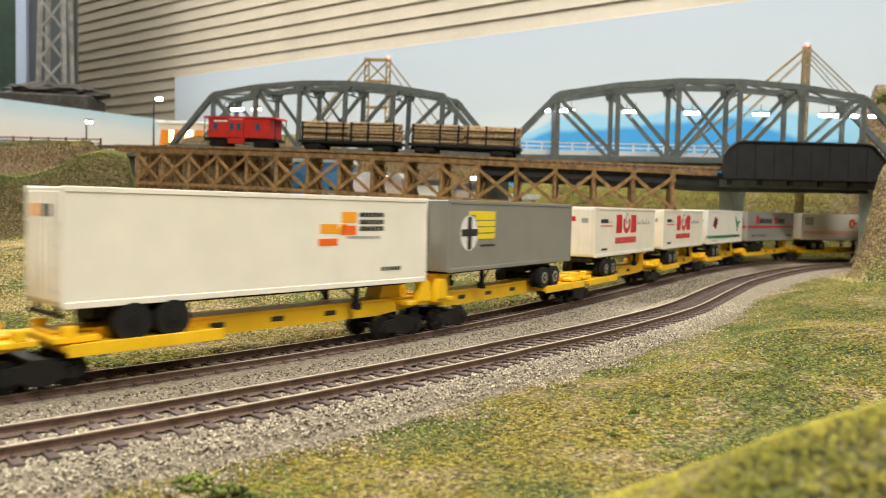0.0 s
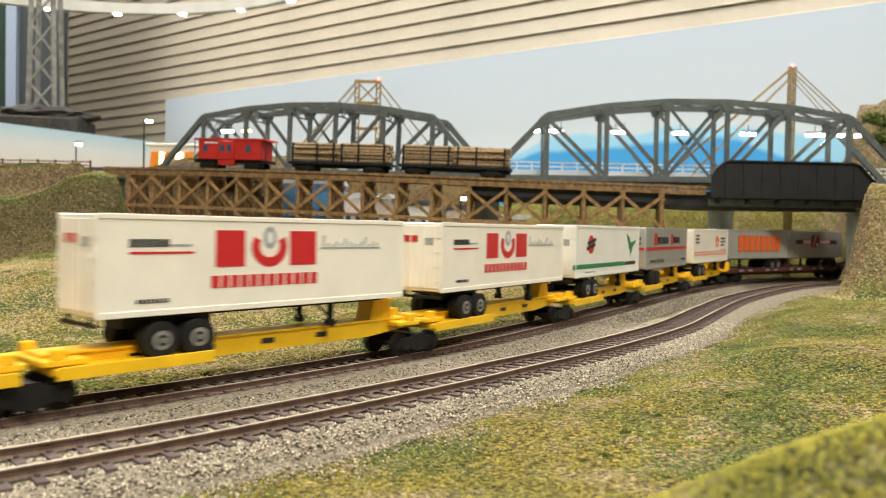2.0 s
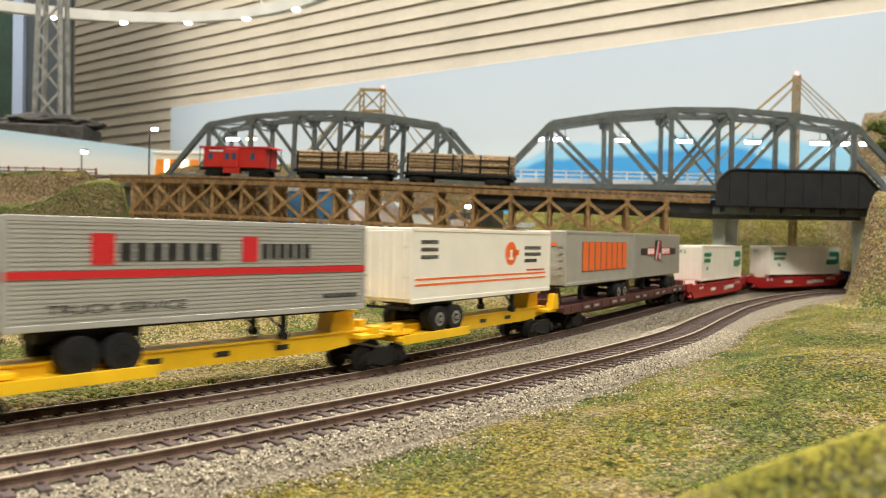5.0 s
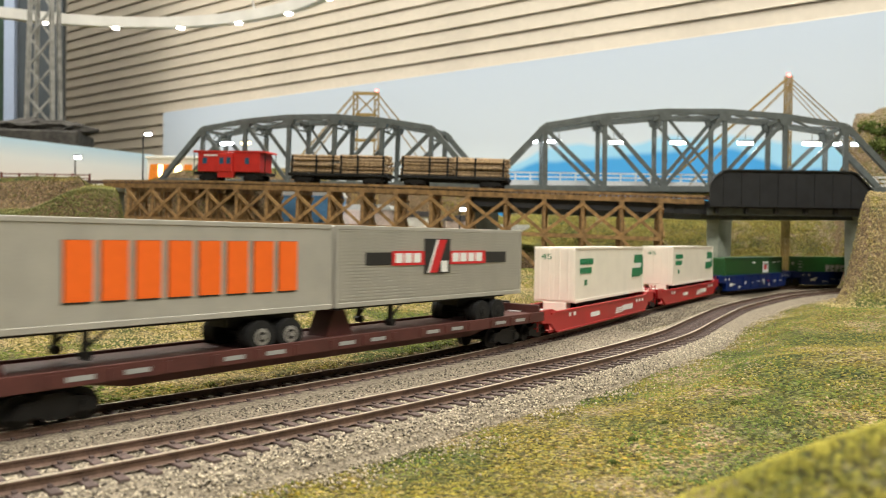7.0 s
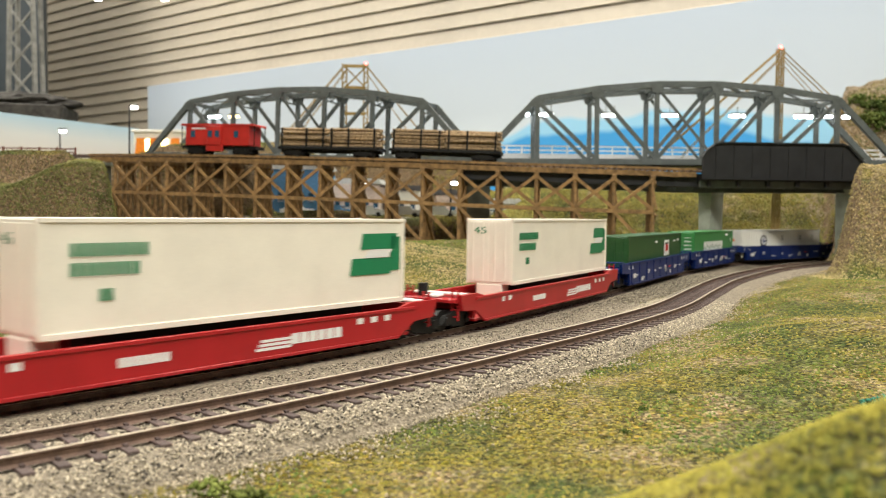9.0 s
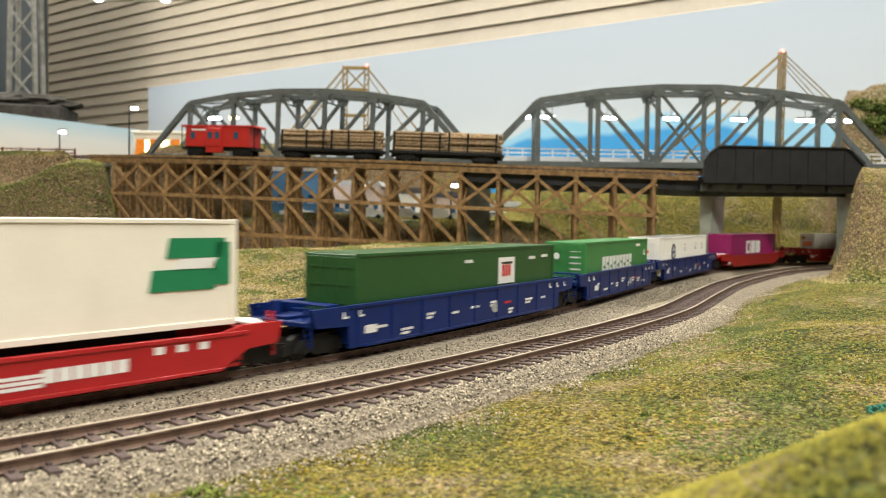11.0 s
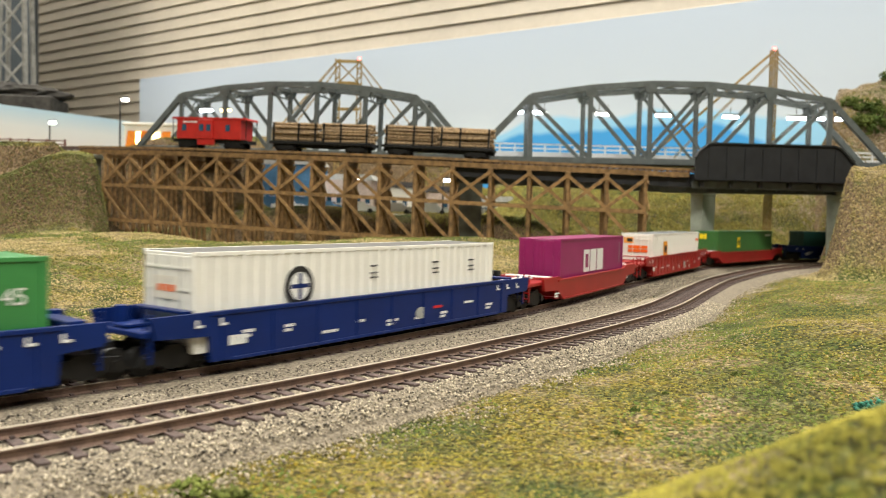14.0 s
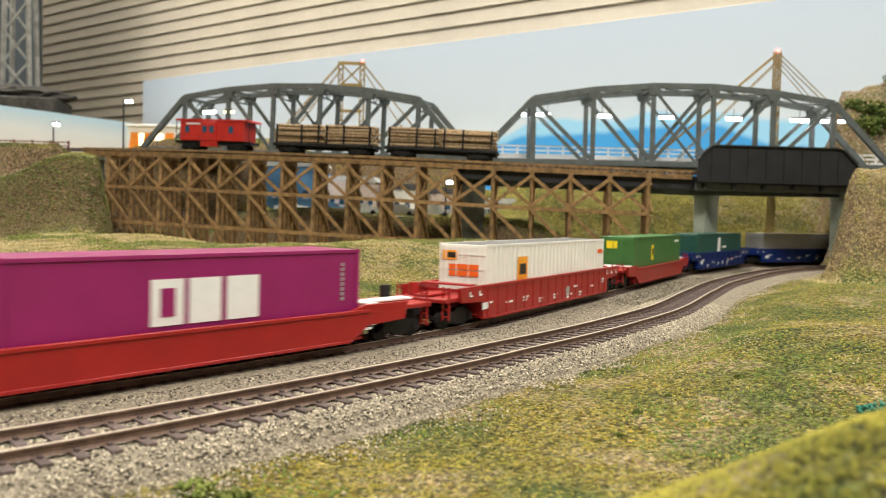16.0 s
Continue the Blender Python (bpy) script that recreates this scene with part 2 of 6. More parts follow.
M_DECAL_WHITE = material("white_decal", (0.78, 0.78, 0.76), 0.4, 0, 0.02)
M_DECAL_YELLOW = material("yellow_decal", (0.85, 0.66, 0.02), 0.4, 0, 0.02)
M_CABOOSE = material("red_caboose_paint", (0.50, 0.022, 0.016), 0.45, 0, 0.08, 100, 0.05)
M_BARK = material("log_bark", (0.30, 0.205, 0.115), 0.85, 0, 0.3, 400, 0.5, each=0.45)
M_LOGEND = material("sawn_log_end", (0.55, 0.42, 0.26), 0.8, 0, 0.1, 600, 0.2)
M_GOLD = material("ochre_tower_steel", (0.30, 0.20, 0.06), 0.5, 0.1, 0.12, 120, 0.1)
M_RAILWHITE = material("white_railing", (0.75, 0.76, 0.78), 0.5, 0, 0.05)
M_SIDING = material("cream_metal_siding", (0.55, 0.485, 0.40), 0.5, 0, 0.05, 4, 0.05, 60)
M_LAMPGLOW = glow("lit_lamp", (1.0, 0.97, 0.9), 32)
M_LAMPCOOL = glow("lit_cool_lamp", (0.82, 0.92, 1.0), 32)
M_LAMPWARM = glow("lit_warm_lamp", (1.0, 0.75, 0.3), 8)
M_LAMPRED = glow("lit_red_lamp", (1.0, 0.12, 0.1), 8)


def ground_material():
    """Scenic turf: tan earth, yellow-green and dark green scatter in patches, bare dust, at three sizes."""
    m = bpy.data.materials.new("scenic_turf")
    m.use_nodes = True
    nt = m.node_tree
    b = nt.nodes["Principled BSDF"]
    b.inputs["Roughness"].default_value = 0.95
    b.inputs["Specular IOR Level"].default_value = 0.15
    co = nt.nodes.new("ShaderNodeTexCoord")

    def noise_node(scale, detail=4.0):
        n = nt.nodes.new("ShaderNodeTexNoise")
        n.inputs["Scale"].default_value, n.inputs["Detail"].default_value = scale, detail
        nt.links.new(co.outputs["Object"], n.inputs["Vector"])
        return n.outputs["Fac"]

    def ramp(src, lo, hi):
        r = nt.nodes.new("ShaderNodeMapRange")
        r.inputs["From Min"].default_value, r.inputs["From Max"].default_value = lo, hi
        nt.links.new(src, r.inputs["Value"])
        return r.outputs[0]

    def mixed(fac, a, c):
        x = nt.nodes.new("ShaderNodeMix")
        x.data_type = "RGBA"
        nt.links.new(fac, x.inputs[0])
        for k, v in ((6, a), (7, c)):
            if isinstance(v, tuple):
                x.inputs[k].default_value = (*v, 1)
            else:
                nt.links.new(v, x.inputs[k])
        return x.outputs[2]

    big, mid, grit, fleck = noise_node(17, 5), noise_node(48, 6), noise_node(900, 3), noise_node(330, 3)
    base = mixed(ramp(grit, .40, .60), (0.15, 0.115, 0.055), (0.31, 0.245, 0.12))
    yellow = mixed(ramp(grit, .42, .60), (0.095, 0.085, 0.02), (0.25, 0.20, 0.045))
    green = mixed(ramp(grit, .42, .60), (0.035, 0.052, 0.014), (0.11, 0.125, 0.03))
    c = mixed(ramp(mid, .40, .52), base, yellow)
    c = mixed(ramp(big, .47, .60), c, green)
    c = mixed(ramp(fleck, .60, .72), c, (0.06, 0.07, 0.02))
    geo = nt.nodes.new("ShaderNodeNewGeometry")
    sep = nt.nodes.new("ShaderNodeSeparateXYZ")
    nt.links.new(geo.outputs["True Normal"], sep.inputs[0])
    earth = mixed(ramp(grit, .35, .65), (0.10, 0.07, 0.038), (0.24, 0.17, 0.09))
    c = mixed(ramp(sep.outputs["Z"], .80, .55), c, earth)
    # single crumbs, each of its own tone
    cell = nt.nodes.new("ShaderNodeTexVoronoi")
    cell.inputs["Scale"].default_value = 780
    nt.links.new(co.outputs["Object"], cell.inputs["Vector"])
    tone, hs = nt.nodes.new("ShaderNodeSeparateXYZ"), nt.nodes.new("ShaderNodeHueSaturation")
    nt.links.new(cell.outputs["Color"], tone.inputs[0])
    for src, key, lo, hi in ((0, "Value", 0.3, 1.55), (1, "Hue", 0.475, 0.515), (2, "Saturation", 0.8, 1.15)):
        r = nt.nodes.new("ShaderNodeMapRange")
        r.inputs["To Min"].default_value, r.inputs["To Max"].default_value = lo, hi
        nt.links.new(tone.outputs[src], r.inputs["Value"])
        nt.links.new(r.outputs[0], hs.inputs[key])
    nt.links.new(c, hs.inputs["Color"])
    nt.links.new(hs.outputs["Color"], b.inputs["Base Color"])
    bp = nt.nodes.new("ShaderNodeBump")
    bp.inputs["Strength"].default_value, bp.inputs["Distance"].default_value = 1.0, 0.0011
    bp.invert = True
    nt.links.new(cell.outputs["Distance"], bp.inputs["Height"])
    nt.links.new(bp.outputs[0], b.inputs["Normal"])
    return m


M_GROUND = ground_material()


def backdrop_material(name, stops, hills):
    """A painted sky: plain colour steps with height; two soft ridges of blue hills where asked."""
    m = bpy.data.materials.new(name)
    m.use_nodes = True
    nt = m.node_tree
    b = nt.nodes["Principled BSDF"]
    b.inputs["Roughness"].default_value = 0.85
    co, sep = nt.nodes.new("ShaderNodeTexCoord"), nt.nodes.new("ShaderNodeSeparateXYZ")
    nt.links.new(co.outputs["Object"], sep.inputs[0])
    rp = nt.nodes.new("ShaderNodeValToRGB")
    hi = stops[-1][0]
    while len(rp.color_ramp.elements) < len(stops):
        rp.color_ramp.elements.new(0.5)
    for e, (z, c) in zip(rp.color_ramp.elements, stops):
        e.position, e.color = z / hi, (*c, 1)
    dv = nt.nodes.new("ShaderNodeMath")
    dv.operation = "DIVIDE"
    dv.inputs[1].default_value = hi * MM
    nt.links.new(sep.outputs["Z"], dv.inputs[0])
    nt.links.new(dv.outputs[0], rp.inputs[0])
    col = rp.outputs[0]
    for k, (top, amp, freq, rgb, seed, span) in enumerate(hills):
        n = nt.nodes.new("ShaderNodeTexNoise")
        n.noise_dimensions = "1D"
        n.inputs["Scale"].default_value, n.inputs["Detail"].default_value = freq, 3
        ad = nt.nodes.new("ShaderNodeMath")
        ad.operation = "ADD"
        ad.inputs[1].default_value = seed
        nt.links.new(sep.outputs["X"], ad.inputs[0])
        nt.links.new(ad.outputs[0], n.inputs["W"])
        up, dn = nt.nodes.new("ShaderNodeMapRange"), nt.nodes.new("ShaderNodeMapRange")
        for r, lo, hi2 in ((up, span[0], span[1]), (dn, span[3], span[2])):
            r.interpolation_type = "SMOOTHSTEP"
            r.inputs["From Min"].default_value, r.inputs["From Max"].default_value = lo * MM, hi2 * MM
            nt.links.new(sep.outputs["X"], r.inputs["Value"])
        win = nt.nodes.new("ShaderNodeMath")
        win.operation = "MULTIPLY"
        nt.links.new(up.outputs[0], win.inputs[0])
        nt.links.new(dn.outputs[0], win.inputs[1])
        lift = nt.nodes.new("ShaderNodeMath")
        lift.operation = "MULTIPLY_ADD"
        lift.inputs[1].default_value, lift.inputs[2].default_value = amp * MM, (top - amp / 2 - 90) * MM
        nt.links.new(n.outputs["Fac"], lift.inputs[0])
        h = nt.nodes.new("ShaderNodeMath")
        h.operation = "MULTIPLY_ADD"
        h.inputs[1].default_value = 90 * MM
        nt.links.new(win.outputs[0], h.inputs[0])
        nt.links.new(lift.outputs[0], h.inputs[2])
        df = nt.nodes.new("ShaderNodeMath")
        df.operation = "SUBTRACT"
        nt.links.new(h.outputs[0], df.inputs[0])
        nt.links.new(sep.outputs["Z"], df.inputs[1])
        rg = nt.nodes.new("ShaderNodeMapRange")
        rg.inputs["From Min"].default_value, rg.inputs["From Max"].default_value = -0.004, 0.008
        nt.links.new(df.outputs[0], rg.inputs["Value"])
        x = nt.nodes.new("ShaderNodeMix")
        x.data_type = "RGBA"
        nt.links.new(rg.outputs[0], x.inputs[0])
        nt.links.new(col, x.inputs[6])
        x.inputs[7].default_value = (*rgb, 1)
        col = x.outputs[2]
    nt.links.new(col, b.inputs["Base Color"])
    return m


# ================= ground, walls, backdrops =================
def sheet(name, xs, ys, fn, mat):
    X, Y = np.meshgrid(xs, ys, indexing="ij")
    Z = fn(X, Y)
    v = np.stack([X, Y, Z], -1).reshape(-1, 3) * MM
    nx, ny = len(xs), len(ys)
    i = (np.arange(nx - 1)[:, None] * ny + np.arange(ny - 1)[None]).ravel()
    f = np.stack([i, i + ny, i + ny + 1, i + 1], 1)
    me = bpy.data.meshes.new(name)
    me.from_pydata(v.tolist(), [], f.tolist())
    me.materials.append(mat)
    me.shade_smooth()
    return new(name, me)


def spaced(bands):
    out = []
    for a, b, d in bands:
        out += list(np.arange(a, b, d))
    return np.array(out + [bands[-1][1]])


ground = sheet("ground", spaced([(-3200, -900, 120), (-900, -300, 14), (-300, 500, 5), (500, 1000, 12), (1000, 3200, 120)]),
               spaced([(-3400, -200, 160), (-200, 100, 12), (100, 620, 5), (620, 1500, 9), (1500, 3400, 120)]), land, M_GROUND)
tagged(ground, "model landscape with yellow-green turf and tan earth", "ground", kind="structure")


def wall_slab(name, p, q, z0, z1, thick, mat, label, category):
    p, q = Vector(p), Vector(q)
    d = q - p
    bm = box(B(), 0, d.length, 0, thick, z0, z1)
    ob = part(name, bm, mat)
    ob.matrix_basis = pose(p.x * MM, p.y * MM, 0, 0, 0, math.degrees(math.atan2(d.y, d.x)))
    return tagged(ob, label, category, kind="structure")


SKY = backdrop_material("painted_sky", [(0, (0.52, 0.60, 0.66)), (190, (0.66, 0.73, 0.78)), (320, (0.53, 0.59, 0.67)), (520, (0.47, 0.54, 0.65))],
                        [(292, 60, 3.2, (0.30, 0.58, 0.80), 3.7, (1250, 1750, 2050, 2600)), (262, 60, 4.0, (0.05, 0.32, 0.70), 9.1, (1330, 1720, 2030, 2480))])
SKY2 = backdrop_material("painted_cloudy_sky", [(0, (0.52, 0.50, 0.47)), (150, (0.72, 0.64, 0.60)), (205, (0.66, 0.68, 0.70)), (245, (0.40, 0.58, 0.72))],
                         [(168, 14, 6.0, (0.24, 0.28, 0.45), 1.3, (-200, -100, 900, 1000))])
WA, WB = Vector((-1051, 3000)), Vector((862, 1565))
along = (WB - WA).normalized()
out = Vector((along.y, -along.x))
far_right = WB + along * 900
backdrop = wall_slab("backdrop", WA, far_right, -700, 516, 14, SKY, "tall painted sky-blue backdrop with blue mountains", "backdrop")
side_panel_board = wall_slab("backdrop_side", (-1250, 900), (-676, 1868), -500, 242, 14, SKY2, "low backdrop board painted with clouds", "backdrop")

# siding: overlapping planks along the hall wall behind the backdrop
wall_back = thing("wall_back", "cream horizontal metal siding on the hall wall", "wall", kind="structure")
wo = WA - out * 60 - along * 820
ang = math.degrees(math.atan2(along.y, along.x))
wall_back.matrix_basis = pose(wo.x * MM, wo.y * MM, 0, 0, 0, ang)
plank = None
for k in range(44):
    z = -100 + k * 42
    if plank is None:
        bm = B()
        vs = [(-7, 0), (-3, 3), (0, 38), (4, 42), (20, 42), (20, 0)]
        a = [bm.verts.new((0, y, zz)) for y, zz in vs]
        b = [bm.verts.new((4500, y, zz)) for y, zz in vs]
        for i in range(len(vs)):
            bm.faces.new((a[i], a[(i + 1) % 6], b[(i + 1) % 6], b[i]))
        bm.faces.new(a[::-1])
        bm.faces.new(b)
        bmesh.ops.recalc_face_normals(bm, faces=bm.faces)
        plank = part("plank", bm, M_SIDING, wall_back)
        plank.location.z = z * MM
    else:
        share("plank", plank, Matrix.Translation((0, 0, z * MM)), wall_back)

# the hall's other walls and ceiling, plain and unseen; paint darkened to weaken bounced light
M_HALL = material("hall_paint", (0.28, 0.26, 0.23), 0.8, 0, 0.05, 3, 0.05, 60)
M_DARKG = material("dark_green_curtain", (0.012, 0.035, 0.022), 0.8, 0, 0.2, 6, 0.1, 60)
M_SLATE = material("slate_blue_panel", (0.035, 0.045, 0.055), 0.7, 0, 0.1, 5, 0.1, 60)
wall_slab("wall_left", (-3300, 3600), (-3300, -3600), -900, 2300, 60, M_HALL, "unseen plain hall wall", "wall")
wall_slab("wall_front", (-3300, -3600), (3300, -3600), -900, 2300, 60, M_HALL, "unseen plain hall wall", "wall")
wall_slab("wall_right", (3300, -3600), (3300, 3600), -900, 2300, 60, M_HALL, "unseen plain hall wall", "wall")
wall_slab("wall_far", (3300, 4300), (-3300, 4300), -900, 2300, 60, M_HALL, "unseen plain hall wall", "wall")
ceiling = part("ceiling", box(B(), -3400, 3400, -3700, 4400, 2300, 2360), M_HALL)
tagged(ceiling, "unseen plain hall ceiling", "ceiling", kind="structure")


# ================= tracks =================
def ribbon(bm, line, s0, s1, ds, prof, zoff=0.0):
    """A closed section, in offset and height, swept along a line."""
    rows = []
    for s in np.arange(s0, s1 + ds * .5, ds):
        row = []
        for d, z in prof:
            p = line.side(s, d)
            zz = (p[2] if len(p) > 2 else 0) + zoff + z
            row.append(bm.verts.new((p[0], p[1], zz)))
        rows.append(row)
    n = len(prof)
    for a, b in zip(rows, rows[1:]):
        for i in range(n):
            bm.faces.new((a[i], a[(i + 1) % n], b[(i + 1) % n], b[i]))
    bm.faces.new(rows[0][::-1])
    bm.faces.new(rows[-1])
    return bm


def rail_profile(c):
    return [(c - 1.1, -2.5), (c + 1.1, -2.5), (c + .35, -1.9), (c + .35, -.75), (c + .75, -.5), (c + .75, -.02), (c - .75, -.02), (c - .75, -.5), (c - .35, -.75), (c - .35, -1.9)]


def make_track(name, label, line, s0, s1, zoff, near0, near1, tie_step=7.4):
    t = thing(name, label, "track", kind="structure")
    for side in (-8.8, 8.8):
        r = part("rail", ribbon(B(), line, s0, s1, 8, rail_profile(side), zoff), M_STEEL, t)
        part("rail_head", ribbon(B(), line, s0, s1, 8, [(side - .56, -.2), (side + .56, -.2), (side + .5, .05), (side - .5, .05)], zoff), M_RAILTOP, t, "worn rail head with its gleam put into the colour")
    bm = B()
    box(bm, -1.35, 1.35, -15, 15, -4.2, -2.5, 0.15)
    for d in (-8.8, 8.8):
        box(bm, -.5, .5, d - 1.9, d + 1.9, -2.55, -1.95)
    tie = part("sleeper", bm, M_TIE, t)
    rest, n = [], 0
    rnd = random.Random(4)
    s = s0
    while s < s1:
        p, w = line.at(s), line.way(s)
        m = pose(p[0] * MM, p[1] * MM, ((p[2] if len(p) > 2 else 0) + zoff) * MM, 0, 0, math.degrees(math.atan2(w[1], w[0])) + rnd.uniform(-2, 2))
        if near0 < s < near1 and n < 290:
            if n == 0:
                tie.matrix_basis = m
            else:
                share("sleeper", tie, m, t)
            n += 1
        else:
            rest.append(m)
        s += tie_step
    bm = B()
    for m in rest:
        r = bmesh.ops.create_cube(bm, size=1, matrix=Matrix.Scale(1 / MM, 4) @ m @ Matrix.Scale(MM, 4) @ Matrix.Translation((0, 0, -3.3)) @ Matrix.Diagonal((2.7, 30, 1.7, 1)))
    if rest:
        far = part("far_sleepers", bm, M_TIE, t)
        far["kind"] = "stuff"
    return t


def bed(name, label, line, s0, s1, zoff):
    ob = part(name, ribbon(B(), line, s0, s1, 10, [(-29, -8.4), (-22, -5.2), (-15.5, -3.3), (15.5, -3.3), (22, -5.2), (29, -8.4), (29, -18), (-29, -18)], zoff), M_BALLAST)
    return tagged(ob, label, "ballast", kind="structure")


bed("ballast_front", "grey stone ballast under the front track", near_line, 10, near_line.s[-1] - 10, 0)
middle_bed = part("ballast_middle", ribbon(B(), near_line, 300, 1330, 10, [(18, -6.2), (56, -6.9), (80, -9.2), (80, -18), (18, -18)], 0), M_BALLAST)
tagged(middle_bed, "grey stone ballast between the two tracks", "ballast", kind="structure")
bed("ballast_train", "grey stone ballast under the main track", train_line, -700, 1500, TRAIN_Z)
make_track("track_front", "empty track with rusty brown rails and dark sleepers", near_line, 20, near_line.s[-1] - 20, 0, 380, 1500)
make_track("track_main", "main track with rusty brown rails under the train", train_line, -600, 1500, TRAIN_Z, 150, 1300)


def scatter(name, label, category, pts, r0, r1, mat, seed, squash=0.7):
    """Many small uneven grains, joined: kind stuff."""
    rs = np.random.RandomState(seed)
    base = np.array([(1, 0, 0), (-1, 0, 0), (0, 1, 0), (0, -1, 0), (0, 0, 1), (0, 0, -1)], float)
    tri = np.array([(0, 2, 4), (2, 1, 4), (1, 3, 4), (3, 0, 4), (2, 0, 5), (1, 2, 5), (3, 1, 5), (0, 3, 5)])
    n = len(pts)
    sz = rs.uniform(r0, r1, (n, 1, 1)) * rs.uniform(.6, 1.25, (n, 6, 1))
    v = base[None] * sz
    v[..., 2] *= squash
    v += rs.uniform(-.3, .3, v.shape) * sz
    a = rs.uniform(0, 6.28, n)
    c, s = np.cos(a)[:, None], np.sin(a)[:, None]
    x = v[..., 0] * c - v[..., 1] * s
    y = v[..., 0] * s + v[..., 1] * c
    v = np.stack([x, y, v[..., 2]], -1) + pts[:, None]
    f = tri[None] + (np.arange(n) * 6)[:, None, None]
    me = bpy.data.meshes.new(name)
    v = v.reshape(-1, 3) * MM
    f = f.reshape(-1, 3)
    me.vertices.add(len(v))
    me.vertices.foreach_set("co", v.ravel())
    me.loops.add(f.size)
    me.loops.foreach_set("vertex_index", f.ravel().astype(np.int32))
    me.polygons.add(len(f))
    me.polygons.foreach_set("loop_start", np.arange(0, f.size, 3, dtype=np.int32))
    me.update(calc_edges=True)
    me.validate()
    me.materials.append(mat)
    return tagged(new(name, me), label, category, kind="stuff")


def bed_points(line, s0, s1, n, zoff, w, seed, skip_rails=True):
    rs = np.random.RandomState(seed)
    s = s0 + (s1 - s0) * rs.rand(n) ** 1.5
    d = rs.uniform(-w, w, n)
    out = []
    for a, b in zip(s, d):
        if skip_rails and (7.4 < abs(b) < 10.2):
            continue
        ab = abs(b)
        z = -3.2 if ab < 15.5 else (-3.2 - (ab - 15.5) * .22 if ab < 24 else -5.1 - (ab - 24) * .27)
        p = line.side(a, b)
        out.append((p[0], p[1], z + zoff - .1))
    return np.array(out)


scatter("front_ballast", "loose grey and buff ballast stones", "ballast", bed_points(near_line, 380, 1350, 52000, 0, 27, 1), .28, .68, M_STONE, 11)
scatter("main_ballast", "loose grey and buff ballast stones", "ballast", bed_points(train_line, 120, 1000, 52000, TRAIN_Z, 27, 2), .28, .7, M_STONE, 12)


scatter("front_dark_ballast", "scattered dark ballast stones", "ballast", bed_points(near_line, 380, 1200, 14000, 0.1, 27, 3), .26, .6, M_STONE_DARK, 13)
scatter("main_dark_ballast", "scattered dark ballast stones", "ballast", bed_points(train_line, 120, 900, 16000, TRAIN_Z + .1, 27, 4), .26, .6, M_STONE_DARK, 14)


# ================= upper line: trestle, girder bridge, trusses =================
def s_near(line, x, y):
    return line.s[np.argmin(np.hypot(line.c[:, 0] - x, line.c[:, 1] - y))]


UA, UB, UC = s_near(upper_line, -470, 1185), s_near(upper_line, 270, 978), s_near(upper_line, 515, 968)
UD = s_near(upper_line, 322, 968)
make_track("track_upper", "track with brown rails on the high trestle line", upper_line, s_near(upper_line, -800, 1294), s_near(upper_line, 880, 1007), 0, 0, 3000, 7.4)


